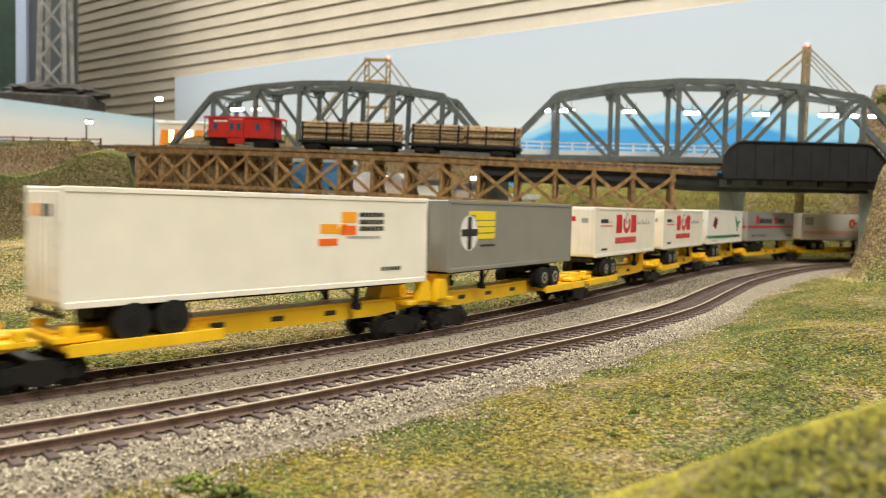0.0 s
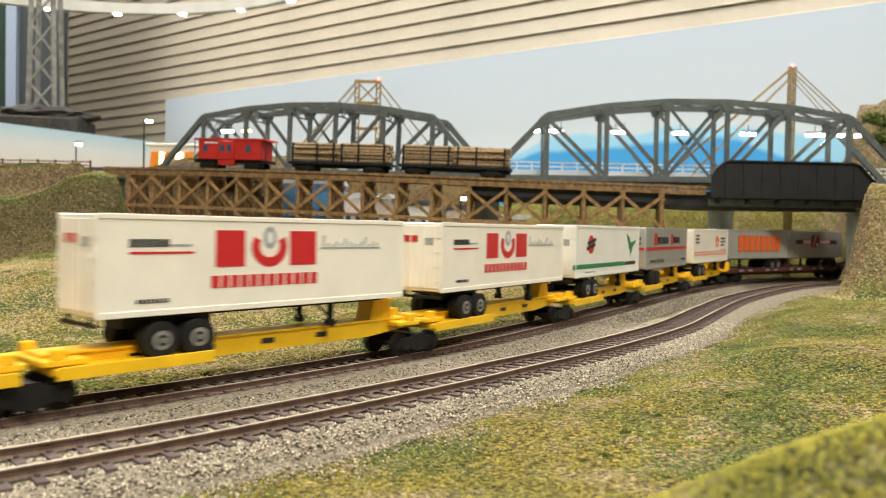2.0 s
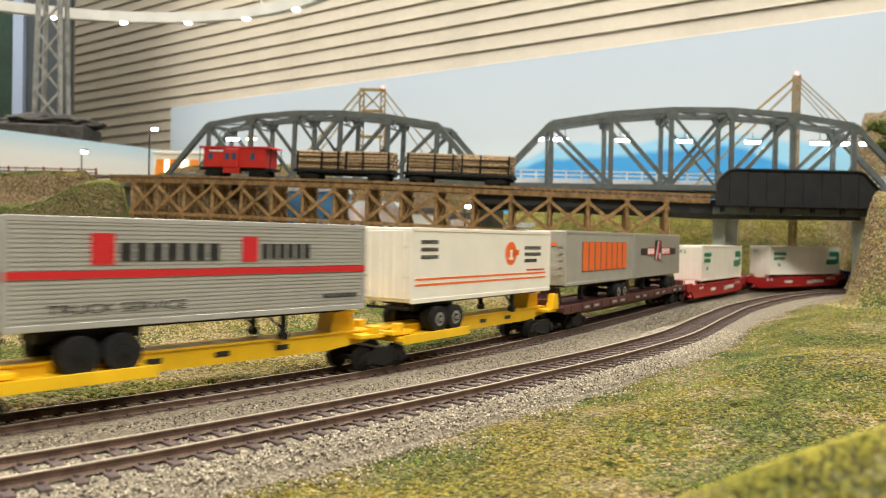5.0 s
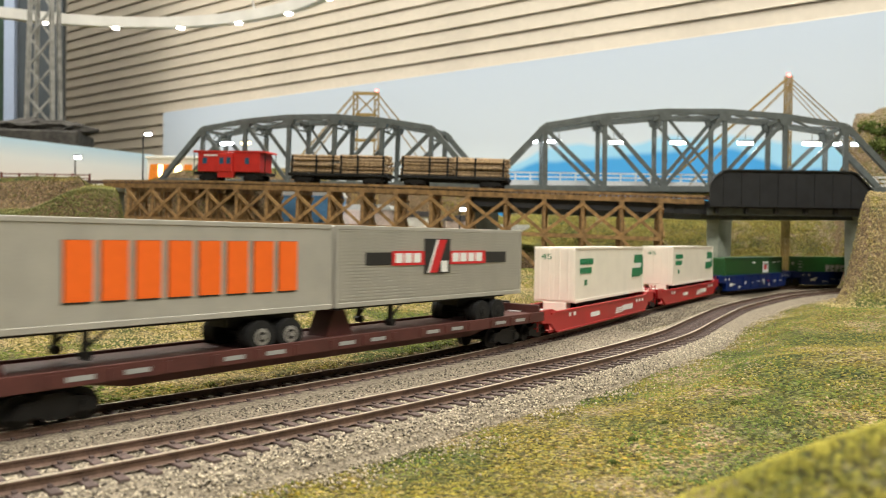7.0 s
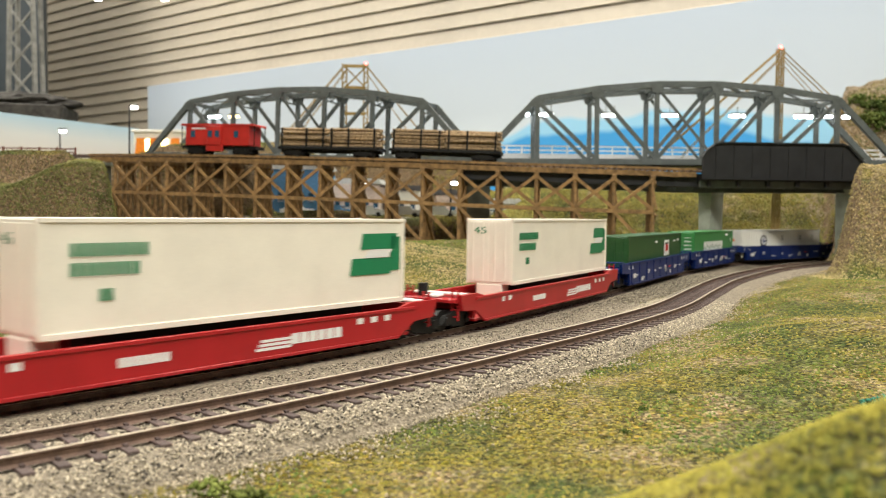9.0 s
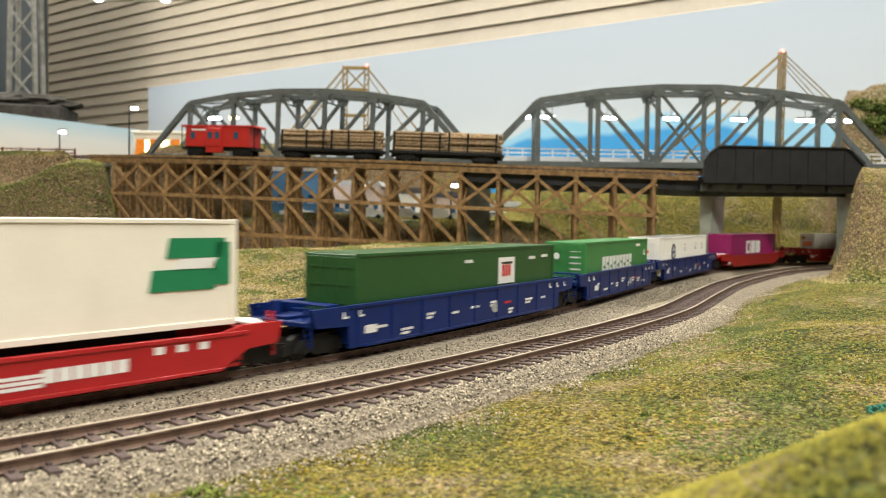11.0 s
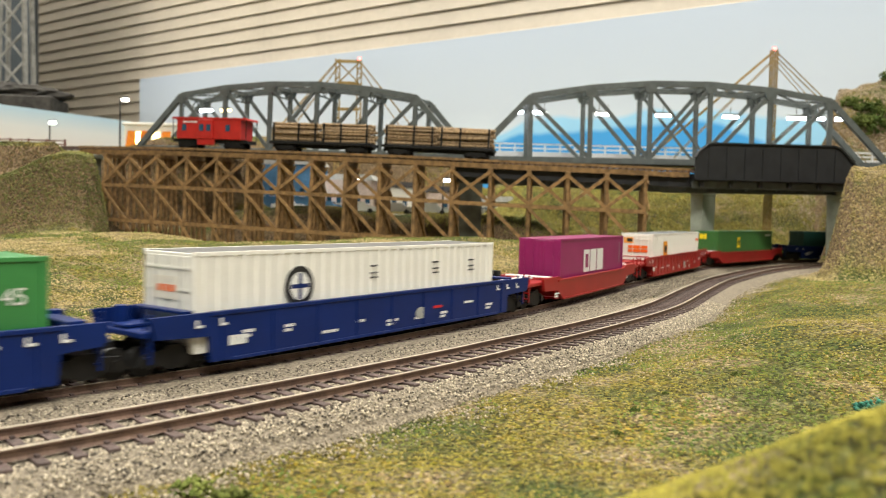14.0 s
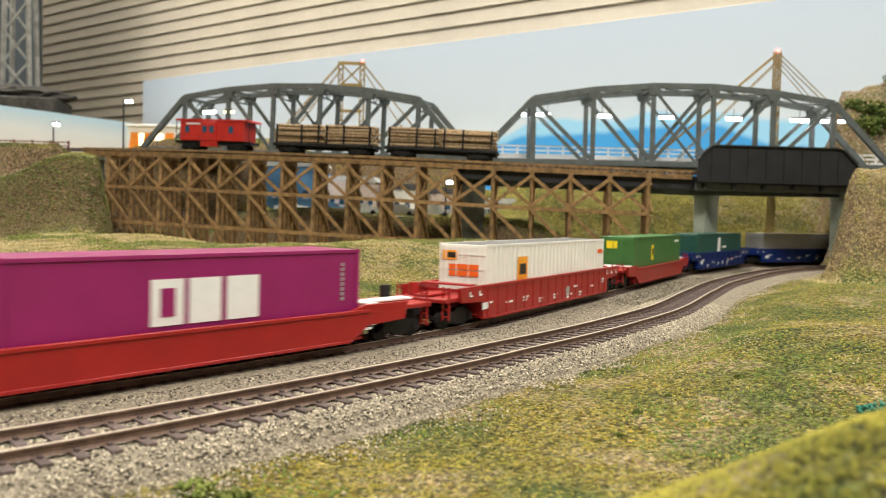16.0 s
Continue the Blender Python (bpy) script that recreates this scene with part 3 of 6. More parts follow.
def trestle():
    t = thing("timber_trestle", "tall brown-stained timber trestle with crossed braces", "trestle")
    part("stringer", ribbon(B(), upper_line, UA - 30, UD, 12, [(-16, -10.5), (-16, -4.3), (-9, -4.3), (-9, -10.5)]), M_TIMBER, t)
    part("stringer", ribbon(B(), upper_line, UA - 30, UD, 12, [(9, -10.5), (9, -4.3), (16, -4.3), (16, -10.5)]), M_TIMBER, t)
    part("guard_timber", ribbon(B(), upper_line, UA - 30, UD, 12, [(-17.5, -2.6), (-17.5, .4), (-14.8, .4), (-14.8, -2.6)]), M_TIMBER, t)
    tiers = (-12, -55, -104, -190)
    lean = lambda d, z: d * (1 + 0.0042 * (-12 - z))
    spots = list(np.arange(UB, UA + 8, -47.0))
    rnd = random.Random(8)
    pile_mesh = {}
    for k, s in enumerate(spots):
        p, w = upper_line.at(s), upper_line.way(s)
        m = pose(p[0] * MM, p[1] * MM, p[2] * MM, 0, 0, math.degrees(math.atan2(w[1], w[0])))
        cap = part("bent_cap", box(B(), -3, 3, -21, 21, -15.5, -10.5, .4), M_TIMBER, t)
        cap.matrix_basis = m
        for d in (-17, -8.5, 0, 8.5, 17):
            if d not in pile_mesh:
                bm = rod(B(), (0, d, -15), (0, lean(d, -190), -190), 2.6, 8, 2.9)
                pile_mesh[d] = part("post", bm, M_TIMBER, cap)
            else:
                share("post", pile_mesh[d], Matrix(), cap)
        for z in tiers[1:3]:
            e = lean(20, z)
            part("sill", box(B(), -3.6, -1.4, -e, e, z - 2.5, z + 2.5), M_TIMBER, cap)
        bm = beam(B(), (3.2, -lean(19, -18), -18), (3.2, lean(19, -53), -53), 1.6, 4)
        part("sway_brace", bm, M_TIMBER, cap)
        part("sway_brace", beam(B(), (4.6, lean(19, -18), -18), (4.6, -lean(19, -53), -53), 1.6, 4), M_TIMBER, cap)
        part("sway_brace", beam(B(), (3.2, -lean(19, -57), -57), (3.2, lean(19, -102), -102), 1.6, 4), M_TIMBER, cap)
    for a, b in zip(spots, spots[1:]):
        for face in (-1, 1):
            P = lambda s, z: Vector(upper_line.side(s, face * (lean(17, z) + 4.2)) + np.array([0, 0, z]))
            if face < 0:
                part("cross_brace", beam(B(), P(a, -15), P(b, -52), 1.8, 4), M_TIMBER, t)
                part("cross_brace", beam(B(), P(b, -15) + Vector((0, 1.9, 0)), P(a, -52) + Vector((0, 1.9, 0)), 1.8, 4), M_TIMBER, t)
                part("cross_brace", beam(B(), P(b, -57), P(a, -102), 1.8, 4), M_TIMBER, t)
                part("cross_brace", beam(B(), P(b, -107), P(a, -168), 1.8, 4), M_TIMBER, t)
            for z in tiers[1:3]:
                part("girt", beam(B(), P(a, z), P(b, z), 2.4, 4.6), M_TIMBER, t)


trestle()


def deck_girder():
    t = thing("deck_girder", "dark grey steel girder under the bridge deck", "girder")
    a, b = s_near(upper_line, 40, 1015), UC + 30
    part("web", ribbon(B(), upper_line, a, b, 12, [(5, -27), (5, -6), (9, -6), (9, -27)]), M_GREY_STEEL, t)
    part("flange", ribbon(B(), upper_line, a, b, 12, [(2, -29), (2, -27), (12, -27), (12, -29)]), M_GREY_STEEL, t)
    part("web", ribbon(B(), upper_line, a, b, 12, [(-9, -22), (-9, -6), (-6, -6), (-6, -22)]), M_BLACK, t)
    for s in np.arange(a + 20, b, 38):
        p, w = upper_line.at(s), upper_line.way(s)
        o = part("stiffener", box(B(), -1, 1, 2.5, 5, -26, -7), M_GREY_STEEL, t)
        o.matrix_basis = pose(p[0] * MM, p[1] * MM, p[2] * MM, 0, 0, math.degrees(math.atan2(w[1], w[0])))


deck_girder()


def girder_bridge():
    t = thing("plate_girder_bridge", "black through plate girder bridge on concrete piers", "bridge", 325, 966, 110.4, 0.6)
    shape = [(-4, -12), (-4, 12), (1, 20), (11, 28), (18, 29.5), (164, 29.5), (172, 27), (193, 5), (195, -12)]
    for y in (-25, 22):
        k = 20 if y > 0 else 0
        outline = [(x + k, z) for x, z in shape]
        g = part("girder_plate", prism(B(), outline, y, y + 3), M_BLACK, t)
        bm = B()
        for (x0, z0), (x1, z1) in zip(outline[1:-1], outline[2:]):
            beam(bm, (x0, y + 1.5, z0 + .8), (x1, y + 1.5, z1 + .8), 9, 1.6)
        part("top_flange", bm, M_BLACK, g)
        part("bottom_flange", box(B(), k - 4, k + 195, y - 3, y + 6, -13.5, -12), M_BLACK, g)
        for x in range(12, 190, 22):
            part("stiffener", box(B(), k + x - .4, k + x + .4, y - .9, y, -11, 27 if 10 < x < 172 else 5), M_BLACK, g)
    part("floor", box(B(), -4, 195, -22, 22, -15, -9), M_BLACK, t)
    for x in range(6, 195, 36):
        part("floor_beam", box(B(), x - 2, x + 2, -22, 22, -21, -15), M_BLACK, t)
    for y in (-15, 15):
        part("underside_girder", box(B(), -4, 195, y - 2, y + 2, -23, -15), M_GREY_STEEL, t)


girder_bridge()


def pier(x, y, w, d, top, label, mat=None, turn=0.6):
    t = thing("bridge_pier", label, "pier", x, y, 0, turn, "piers of the girder bridge")
    mat = mat or M_CONCRETE
    part("shaft", prism(B(), [(-w / 2 + 3, -20), (w / 2 - 3, -20), (w / 2 - .5, top - 15), (-w / 2 + .5, top - 15)], -d / 2, d / 2), mat, t)
    part("cap", box(B(), -w / 2, w / 2, -d / 2 - 1, d / 2 + 1, top - 15, top, .8), mat, t)
    part("footing", box(B(), -w / 2 - 3, w / 2 + 3, -d / 2 - 4, d / 2 + 4, -24, -6, .8), mat, t)


pier(354, 1000, 17, 44, 94, "pale green-grey concrete bridge pier beside the main track", turn=-40)
pier(519, 966, 20, 52, 95, "pale green-grey concrete bridge pier against the earth bank")


def truss(p, q, z0, z1, panels, h_end, h_mid, width, label):
    p, q = Vector((*p, z0)), Vector((*q, z1))
    L = (q - p).length
    t = thing("truss_bridge", label, "bridge", group="truss bridges on the rear line")
    d = q - p
    t.matrix_basis = Matrix.Translation(p * MM) @ d.to_track_quat("X", "Z").to_matrix().to_4x4()
    step_x = L / panels
    hts = [0] + [h_end + (h_mid - h_end) * (1 - ((i - panels / 2) / (panels / 2 - 1)) ** 2) for i in range(1, panels)] + [0]
    X = [i * step_x for i in range(panels + 1)]
    for y in (0, width):
        part("bottom_chord", box(B(), 0, L, y - 3, y + 3, -5, 3, .3), M_GREY_STEEL, t)
        for i in range(panels):
            part("top_chord" if 0 < i < panels - 1 else "end_post", beam(B(), (X[i], y, hts[i]), (X[i + 1], y, hts[i + 1]), 7, 7.5), M_GREY_STEEL, t)
        for i in range(1, panels):
            v = part("vertical_post", box(B(), X[i] - 3, X[i] + 3, y - 2.4, y + 2.4, 0, hts[i]), M_GREY_STEEL, t)
            part("gusset", prism(B(), [(X[i] - 9, hts[i] - 2), (X[i] + 9, hts[i] - 2), (X[i] + 6, hts[i] - 12), (X[i] - 6, hts[i] - 12)], y - 3.2, y + 3.2), M_GREY_STEEL, v)
        for i in range(1, panels - 1):
            a, b = (i, i + 1) if i < panels / 2 - .6 else (i + 1, i)
            part("diagonal", beam(B(), (X[a], y, hts[a] - 4), (X[b], y, 2), 3.6, 5), M_GREY_STEEL, t)
            if abs(i - (panels - 1) / 2) < 1:
                part("counter_diagonal", beam(B(), (X[b], y, hts[b] - 4), (X[a], y, 2), 2.6, 3.5), M_GREY_STEEL, t)
    for i in range(1, panels):
        part("top_strut", box(B(), X[i] - 2, X[i] + 2, 0, width, hts[i] - 4, hts[i] + 1), M_GREY_STEEL, t)
        part("portal_strut", box(B(), X[i] - 1, X[i] + 1, 0, width, hts[i] - 16, hts[i] - 14), M_GREY_STEEL, t)
        n = 5
        bm = B()
        for k in range(n):
            a, b = k * width / n, (k + 1) * width / n
            beam(bm, (X[i], a, hts[i] - (3 if k % 2 else 15)), (X[i], b, hts[i] - (15 if k % 2 else 3)), 1.2, 1.6)
        part("sway_lacing", bm, M_GREY_STEEL, t)
        if i < panels - 1:
            part("lateral_brace", beam(B(), (X[i], 0, hts[i] - 1), (X[i + 1], width, hts[i + 1] - 1), 2, 2.4), M_GREY_STEEL, t)
            part("lateral_brace", beam(B(), (X[i], width, hts[i] - 3), (X[i + 1], 0, hts[i + 1] - 3), 2, 2.4), M_GREY_STEEL, t)
    part("floor", box(B(), 0, L, 3, width - 3, -7, -3), M_GREY_STEEL, t)
    return t


truss((61, 1076), (622, 1052), 125, 128, 7, 84, 104, 62, "grey steel through truss bridge with a curved top chord")
truss((-444, 1255), (55, 1088), 141, 127, 7, 80, 98, 62, "grey steel through truss bridge behind the log train")


def light_bar(x, y, z, length, mat, turn=0):
    t = thing("light_bar", "small lit lamp bar hung inside the truss", "lamp", x, y, z, turn, "lamps in the trusses")
    part("housing", box(B(), -length / 2, length / 2, -2, 2, 1.5, 4, .4), M_GREY_STEEL, t)
    part("tube", rod(B(), (-length / 2, 0, 0), (length / 2, 0, 0), 2.2, 8), mat, t, "lit tube")
    part("hanger", rod(B(), (0, 0, 4), (0, 0, 13), .5, 6), M_GREY_STEEL, t)


for x, ln, m in ((130, 6, M_LAMPCOOL), (145, 6, M_LAMPCOOL), (154, 6, M_LAMPCOOL), (163, 6, M_LAMPCOOL), (238, 9, M_LAMPGLOW), (250, 9, M_LAMPGLOW), (326, 20, M_LAMPGLOW), (418, 20, M_LAMPGLOW), (508, 24, M_LAMPGLOW), (542, 9, M_LAMPCOOL), (566, 9, M_LAMPCOOL)):
    light_bar(x, 1100 - .043 * (x - 61), 191, ln, m, -2.4)
light_bar(-338, 1245, 199, 20, M_LAMPCOOL, -18)
light_bar(-306, 1236, 199, 16, M_LAMPWARM, -18)


def road_bridge():
    """The roadway of the cable-stayed bridge with its white railing."""
    t = thing("road_bridge", "roadway with a white railing behind the trusses", "bridge")
    part("deck", box(B(), 20, 900, 1150, 1200, 126, 137), M_CONCRETE, t)
    part("fascia", box(B(), 20, 900, 1147, 1149.8, 133, 141), M_RAILWHITE, t, "white deck edge")
    for z in (145, 151):
        part("rail", box(B(), 20, 900, 1150, 1152, z, z + 2.2), M_RAILWHITE, t)
    post = part("post", box(B(), -1, 1, -1, 1, 0, 16), M_RAILWHITE, t)
    post.location = (.02, 1.1508, .137)
    for x in range(42, 900, 22):
        share("post", post, Matrix.Translation((x * MM, 1.1508, .137)), t)
    part("kerb", box(B(), 20, 900, 1153, 1156, 137, 140), M_RAILWHITE, t)


road_bridge()


def tower(x, y, z0, z1, gap, spread, deck, turn):
    t = thing("bridge_tower", "slim ochre lattice tower with stay cables", "tower", x, y, 0, turn, "towers of the stayed bridge")
    for g in ((-gap / 2, gap / 2) if gap > 20 else (0,)):
        bm = B()
        for a in (-3.6, 3.6):
            for b in (-3.6, 3.6):
                beam(bm, (g + a, b, z0), (g + a, b, z1), 1.8, 1.8)
        leg = part("leg", bm, M_GOLD, t)
        z, k = z0, 0
        bm = B()
        while z < z1 - 9:
            for b in (-3.6, 3.6):
                beam(bm, (g - 3.6 if k % 2 else g + 3.6, b, z), (g + 3.6 if k % 2 else g - 3.6, b, z + 9), 1.2, 1.2)
            z, k = z + 9, k + 1
        part("lacing", bm, M_GOLD, leg)
    if gap > 20:
        for z in (z1 - 6, z1 - 44, z1 - 90):
            part("cross_beam", box(B(), -gap / 2, gap / 2, -2.5, 2.5, z, z + 5), M_GOLD, t)
        part("cross_brace", beam(B(), (-gap / 2, 0, z1 - 4), (gap / 2, 0, z1 - 42), 2.4, 2.4), M_GOLD, t)
        part("cross_brace", beam(B(), (gap / 2, 2, z1 - 4), (-gap / 2, 2, z1 - 42), 2.4, 2.4), M_GOLD, t)
    part("beacon", rod(B(), (gap / 2 if gap > 20 else 0, 0, z1), (gap / 2 if gap > 20 else 0, 0, z1 + 4), 2.4, 8), M_LAMPRED, t, "lit red beacon")
    for side in (-1, 1):
        g0 = side * gap / 2 if gap > 20 else 0
        for yy, f in ((-4, 1.0), (8, 1.0)):
            part("stay_cable", rod(B(), (g0, yy, z1 - 2), (g0 + side * spread * f, yy, deck), .9, 6), M_GOLD, t)
            part("stay_cable", rod(B(), (g0, yy, z1 - 14), (g0 + side * spread * .8, yy, deck), .7, 6), M_GOLD, t)


tower(501, 1142, -10, 296, 0, 178, 136, 0)
tower(-136, 1420, 0, 316, 38, 130, 160, 0)


# ================= left end: abutment, lamps, fence, diner, mast, ring =================
M_CONCRETE_D = material("weathered_grey_concrete", (0.13, 0.135, 0.105), 0.85, 0, 0.2, 60, 0.3, 900)


def abutment():
    p, w = upper_line.at(UA - 40), upper_line.way(UA - 40)
    t = thing("abutment", "grey concrete abutment at the end of the trestle", "abutment", p[0], p[1], p[2], math.degrees(math.atan2(w[1], w[0])))
    part("wall", box(B(), -22, 14, -24, 24, -90, -11, 1), M_CONCRETE_D, t)
    part("bearing_shelf", box(B(), -10, 20, -28, 28, -16, -10.8, .6), M_CONCRETE, t)


abutment()


pier(60, 1104, 38, 60, 118, "dark weathered concrete pier under the truss ends", M_CONCRETE_D)


def street_lamp(x, y, z, h, mat, label, arm=8):
    t = thing("street_lamp", label, "lamp", x, y, z, 0, "street lamps")
    part("post", rod(B(), (0, 0, -6), (0, 0, h), 1.5, 8, 1.1), M_BLACK, t)
    part("arm", rod(B(), (0, 0, h - 1), (arm, 0, h + 1), .8, 6), M_BLACK, t)
    part("head", box(B(), arm - 5, arm + 6, -3, 3, h, h + 3, .6), M_BLACK, t)
    # bulb drawn oversize, its shape taking in the lamp's halo
    part("bulb", box(B(), arm - 4.6, arm + 5.6, -2.8, 2.8, h - 4.4, h - .1, 1), mat, t, "lit lamp glass")


street_lamp(-490, 1300, 145, 76, M_LAMPGLOW, "tall lit street lamp beside the trestle end")
street_lamp(-625, 1352, 142, 44, M_LAMPGLOW, "short lit street lamp on the grass bank", 4)


def fence():
    t = thing("fence", "low red-brown fence on the grass bank", "fence")
    m = material("red_brown_fence_paint", (0.16, 0.05, 0.04), 0.7)
    for z in (5, 10.5):
        part("rail", beam(B(), (-900, 1265, 138 + z), (-566, 1275, 138 + z), 1.4, 1.8), m, t)
    post = part("post", box(B(), -1.2, 1.2, -1.2, 1.2, -6, 13), m, t)
    post.location = (-.9, 1.265, .138)
    for k in range(1, 13):
        u = k / 12
        share("post", post, Matrix.Translation(((-900 + 334 * u) * MM, (1265 + 10 * u) * MM, .138)), t)


fence()


def diner():
    t = thing("diner", "small white and orange roadside diner", "building", -480, 1440, 138, -4)
    orange = material("orange_diner_paint", (0.85, 0.25, 0.02), 0.5)
    part("wall", box(B(), -45, 45, -25, 25, -30, 52, .6), M_WHITE2, t)
    part("roof", box(B(), -48, 48, -28, 28, 52, 57, .6), M_WHITE2, t)
    for x in (-42, -18, 20):
        part("awning", prism(B(), [(x, 12), (x + 18, 12), (x + 18, 42), (x + 4, 42)], -27.5, -25), orange, t)
    for x in (-24, 6):
        w = part("window", box(B(), x, x + 12, -26, -25, 16, 40), M_LAMPWARM, t, "lit amber window")
    part("door", box(B(), 38, 44, -26, -25, 0, 26), orange, t)


diner()


def mast():
    t = thing("lattice_mast", "grey lattice mast on a dark rocky base", "mast", -985, 1965, 318, 8)
    for a in (-26, 26):
        for b in (-26, 26):
            part("leg", beam(B(), (a * 1.15, b * 1.15, 0), (a * .8, b * .8, 520), 9, 9), M_GREYMAST, t)
    for k in range(7):
        z = k * 72
        f = 1.1 - .05 * k
        part("lacing", beam(B(), (-26 * f, -26 * f, z), (26 * f, -26 * f, z + 70), 5, 5), M_GREYMAST, t)
        part("lacing", beam(B(), (26 * f, -26 * f, z), (-26 * f, -26 * f, z + 70), 5, 5), M_GREYMAST, t)
    bm = B()
    rnd = random.Random(3)
    bmesh.ops.create_icosphere(bm, subdivisions=3, radius=1)
    for v in bm.verts:
        n = 1 + .35 * noise.noise(v.co * 2.5)
        v.co = Vector((v.co.x * 120 * n, v.co.y * 60 * n, v.co.z * 24 * n - 6))
    part("base", bm, M_BLACKROCK, t, "dark rocky base")
    part("foot_plate", box(B(), -140, 100, -70, 70, -70, -16, 4), M_BLACKROCK, t)


M_GREYMAST = material("grey_mast_paint", (0.24, 0.235, 0.22), 0.6, 0, .2, 60)
M_BLACKROCK = material("dark_rock", (0.05, 0.045, 0.04), 0.9, 0, .3, 60, .6, 200)
mast()
stand = part("display_stand", box(B(), -1250, -850, 1880, 2060, -600, 250, 4), M_SLATE)
tagged(stand, "dark stand under the lattice mast", "stand")


def ring():
    t = thing("light_ring", "large white curved lighting ring with lamps", "lamp ring", -850, 1500, 640)
    M = material("white_ring_paint", (0.62, 0.60, 0.57), 0.5, 0, .05, 20)
    bm = B()
    prof = [(690, -14), (712, -14), (712, 14), (690, 14)]
    rows = []
    for k in range(97):
        a = 2 * math.pi * k / 96
        rows.append([bm.verts.new((math.cos(a) * r, math.sin(a) * r, z)) for r, z in prof])
    for a, b in zip(rows, rows[1:]):
        for i in range(4):
            bm.faces.new((a[i], b[i], b[(i + 1) % 4], a[(i + 1) % 4]))
    part("band", bm, M, t)
    for k in range(24):
        a = 2 * math.pi * (k + .3) / 24
        o = part("spot", rod(B(), (0, 0, -17), (0, 0, -14.2), 9, 10), M_LAMPGLOW, t, "lit spot lamp")
        o.location = (math.cos(a) * .701, math.sin(a) * .701, 0)
    for k in range(6):
        a = 2 * math.pi * k / 6
        part("hanger", rod(B(), (math.cos(a) * 700, math.sin(a) * 700, 14), (math.cos(a) * 200, math.sin(a) * 200, 1655), 4, 6), M, t)


ring()
wall_slab("curtain_green", (-2300, 2640), (-1447, 2640), 0, 1600, 20, M_DARKG, "dark green curtain", "curtain")
wall_slab("curtain_pole", (-1445, 2620), (-1411, 2620), 0, 1600, 20, material("pale_blue_post", (0.30, 0.36, 0.50), .6), "pale blue upright post", "post")
wall_slab("panel_slate", (-1410, 2640), (-1262, 2640), 0, 1600, 20, M_SLATE, "slate blue display panel", "panel")


# ================= town in the valley behind the trestle =================
def house(x, y, z, w, d, h, wall, roof, turn, label):
    t = thing("model_building", label, "building", x, y, z, turn, "town behind the trestle")
    part("wall", box(B(), -w / 2, w / 2, -d / 2, d / 2, -30, h, .5), wall, t)
    part("roof", prism(B(), [(-w / 2 - 3, h), (w / 2 + 3, h), (w / 2 - 4, h + 9), (-w / 2 + 4, h + 9)], -d / 2 - 3, d / 2 + 3), roof, t)
    n = max(2, int(w / 16))
    for k in range(n):
        xx = -w / 2 + w * (k + .5) / n
        win = part("window", box(B(), xx - 4, xx + 4, -d / 2 - .6, -d / 2, h * .45, h * .45 + 12), M_BLUEGLASS, t)
        part("sill", box(B(), xx - 5, xx + 5, -d / 2 - 1.6, -d / 2, h * .45 - 1.6, h * .45 - .2), M_RAILWHITE, win)


M_BLUEGLASS = material("blue_window_glass", (0.03, 0.08, 0.14), .1)
M_BLUEWALL = material("blue_shop_wall", (0.10, 0.27, 0.50), .6)
M_ROOF = material("dark_shingle_roof", (0.06, 0.055, 0.055), .8)
M_PALEROOF = material("pale_roof", (0.5, 0.5, 0.48), .7)
M_PINKWALL = material("pale_pink_stucco", (.62, .50, .44), .8)
house(-225, 1330, 30, 118, 60, 92, M_BLUEWALL, M_PALEROOF, -8, "blue shop building behind the trestle")
house(-120, 1345, 30, 80, 60, 70, M_PINKWALL, M_PALEROOF, -6, "pale pink shop with a pale roof behind the trestle")
house(-38, 1350, 30, 70, 50, 60, M_WHITE2, M_ROOF, -3, "small white house with a dark roof")
house(45, 1352, 30, 76, 60, 54, M_PINKWALL, M_ROOF, 3, "pale pink house with a dark roof")
house(120, 1350, 30, 60, 50, 40, M_WHITE2, M_PALEROOF, 6, "low white shed with a pale roof")
road = part("road", box(B(), -300, 120, 1222, 1300, 20, 46, 1), material("pale_grey_street", (0.34, 0.30, 0.27), .9, 0, .15, 30))
tagged(road, "pale grey street in the model town", "road", kind="structure")
for x, y, z, m in ((-215, 1228, 46, M_LAMPCOOL), (-110, 1235, 46, M_LAMPGLOW), (-12, 1236, 46, M_LAMPGLOW), (30, 1228, 46, M_LAMPGLOW), (104, 1228, 46, M_LAMPCOOL), (-170, 1290, 46, M_LAMPGLOW)):
    street_lamp(x, y, z, 56, m, "lit street lamp in the model town", 5)


def parked(x, y, z, mat, turn, label):
    t = thing("parked_car", label, "car", x, y, z, turn, "cars parked in the model town")
    part("body", prism(B(), [(-26, 4), (26, 4), (27, 10), (24, 11.5), (12, 12), (8, 18), (-14, 18), (-20, 12), (-26, 11)], -10, 10), mat, t)
    for a in (-16, 16):
        for b in (-9.5, 9.5):
            part("wheel", rod(B(), (a, b - 1.5, 4), (a, b + 1.5, 4), 4, 10), M_TYRE, t)
    part("windscreen", prism(B(), [(9, 12.4), (12.4, 12.4), (8.4, 17.4), (6, 17.4)], -9, 9), M_BLUEGLASS, t)


for k, (x, mat, c) in enumerate(((-210, M_DECAL_WHITE, "white"), (-150, M_BLUEWALL, "blue"), (-100, M_DECAL_WHITE, "white"), (-40, M_SILVER2, "grey"), (12, M_DECAL_WHITE, "white"), (72, M_SILVER, "silver"))):
    parked(x, 1242 + (k % 2) * 18, 46, mat, 10 * (-1) ** k, c + " model car parked behind the trestle")


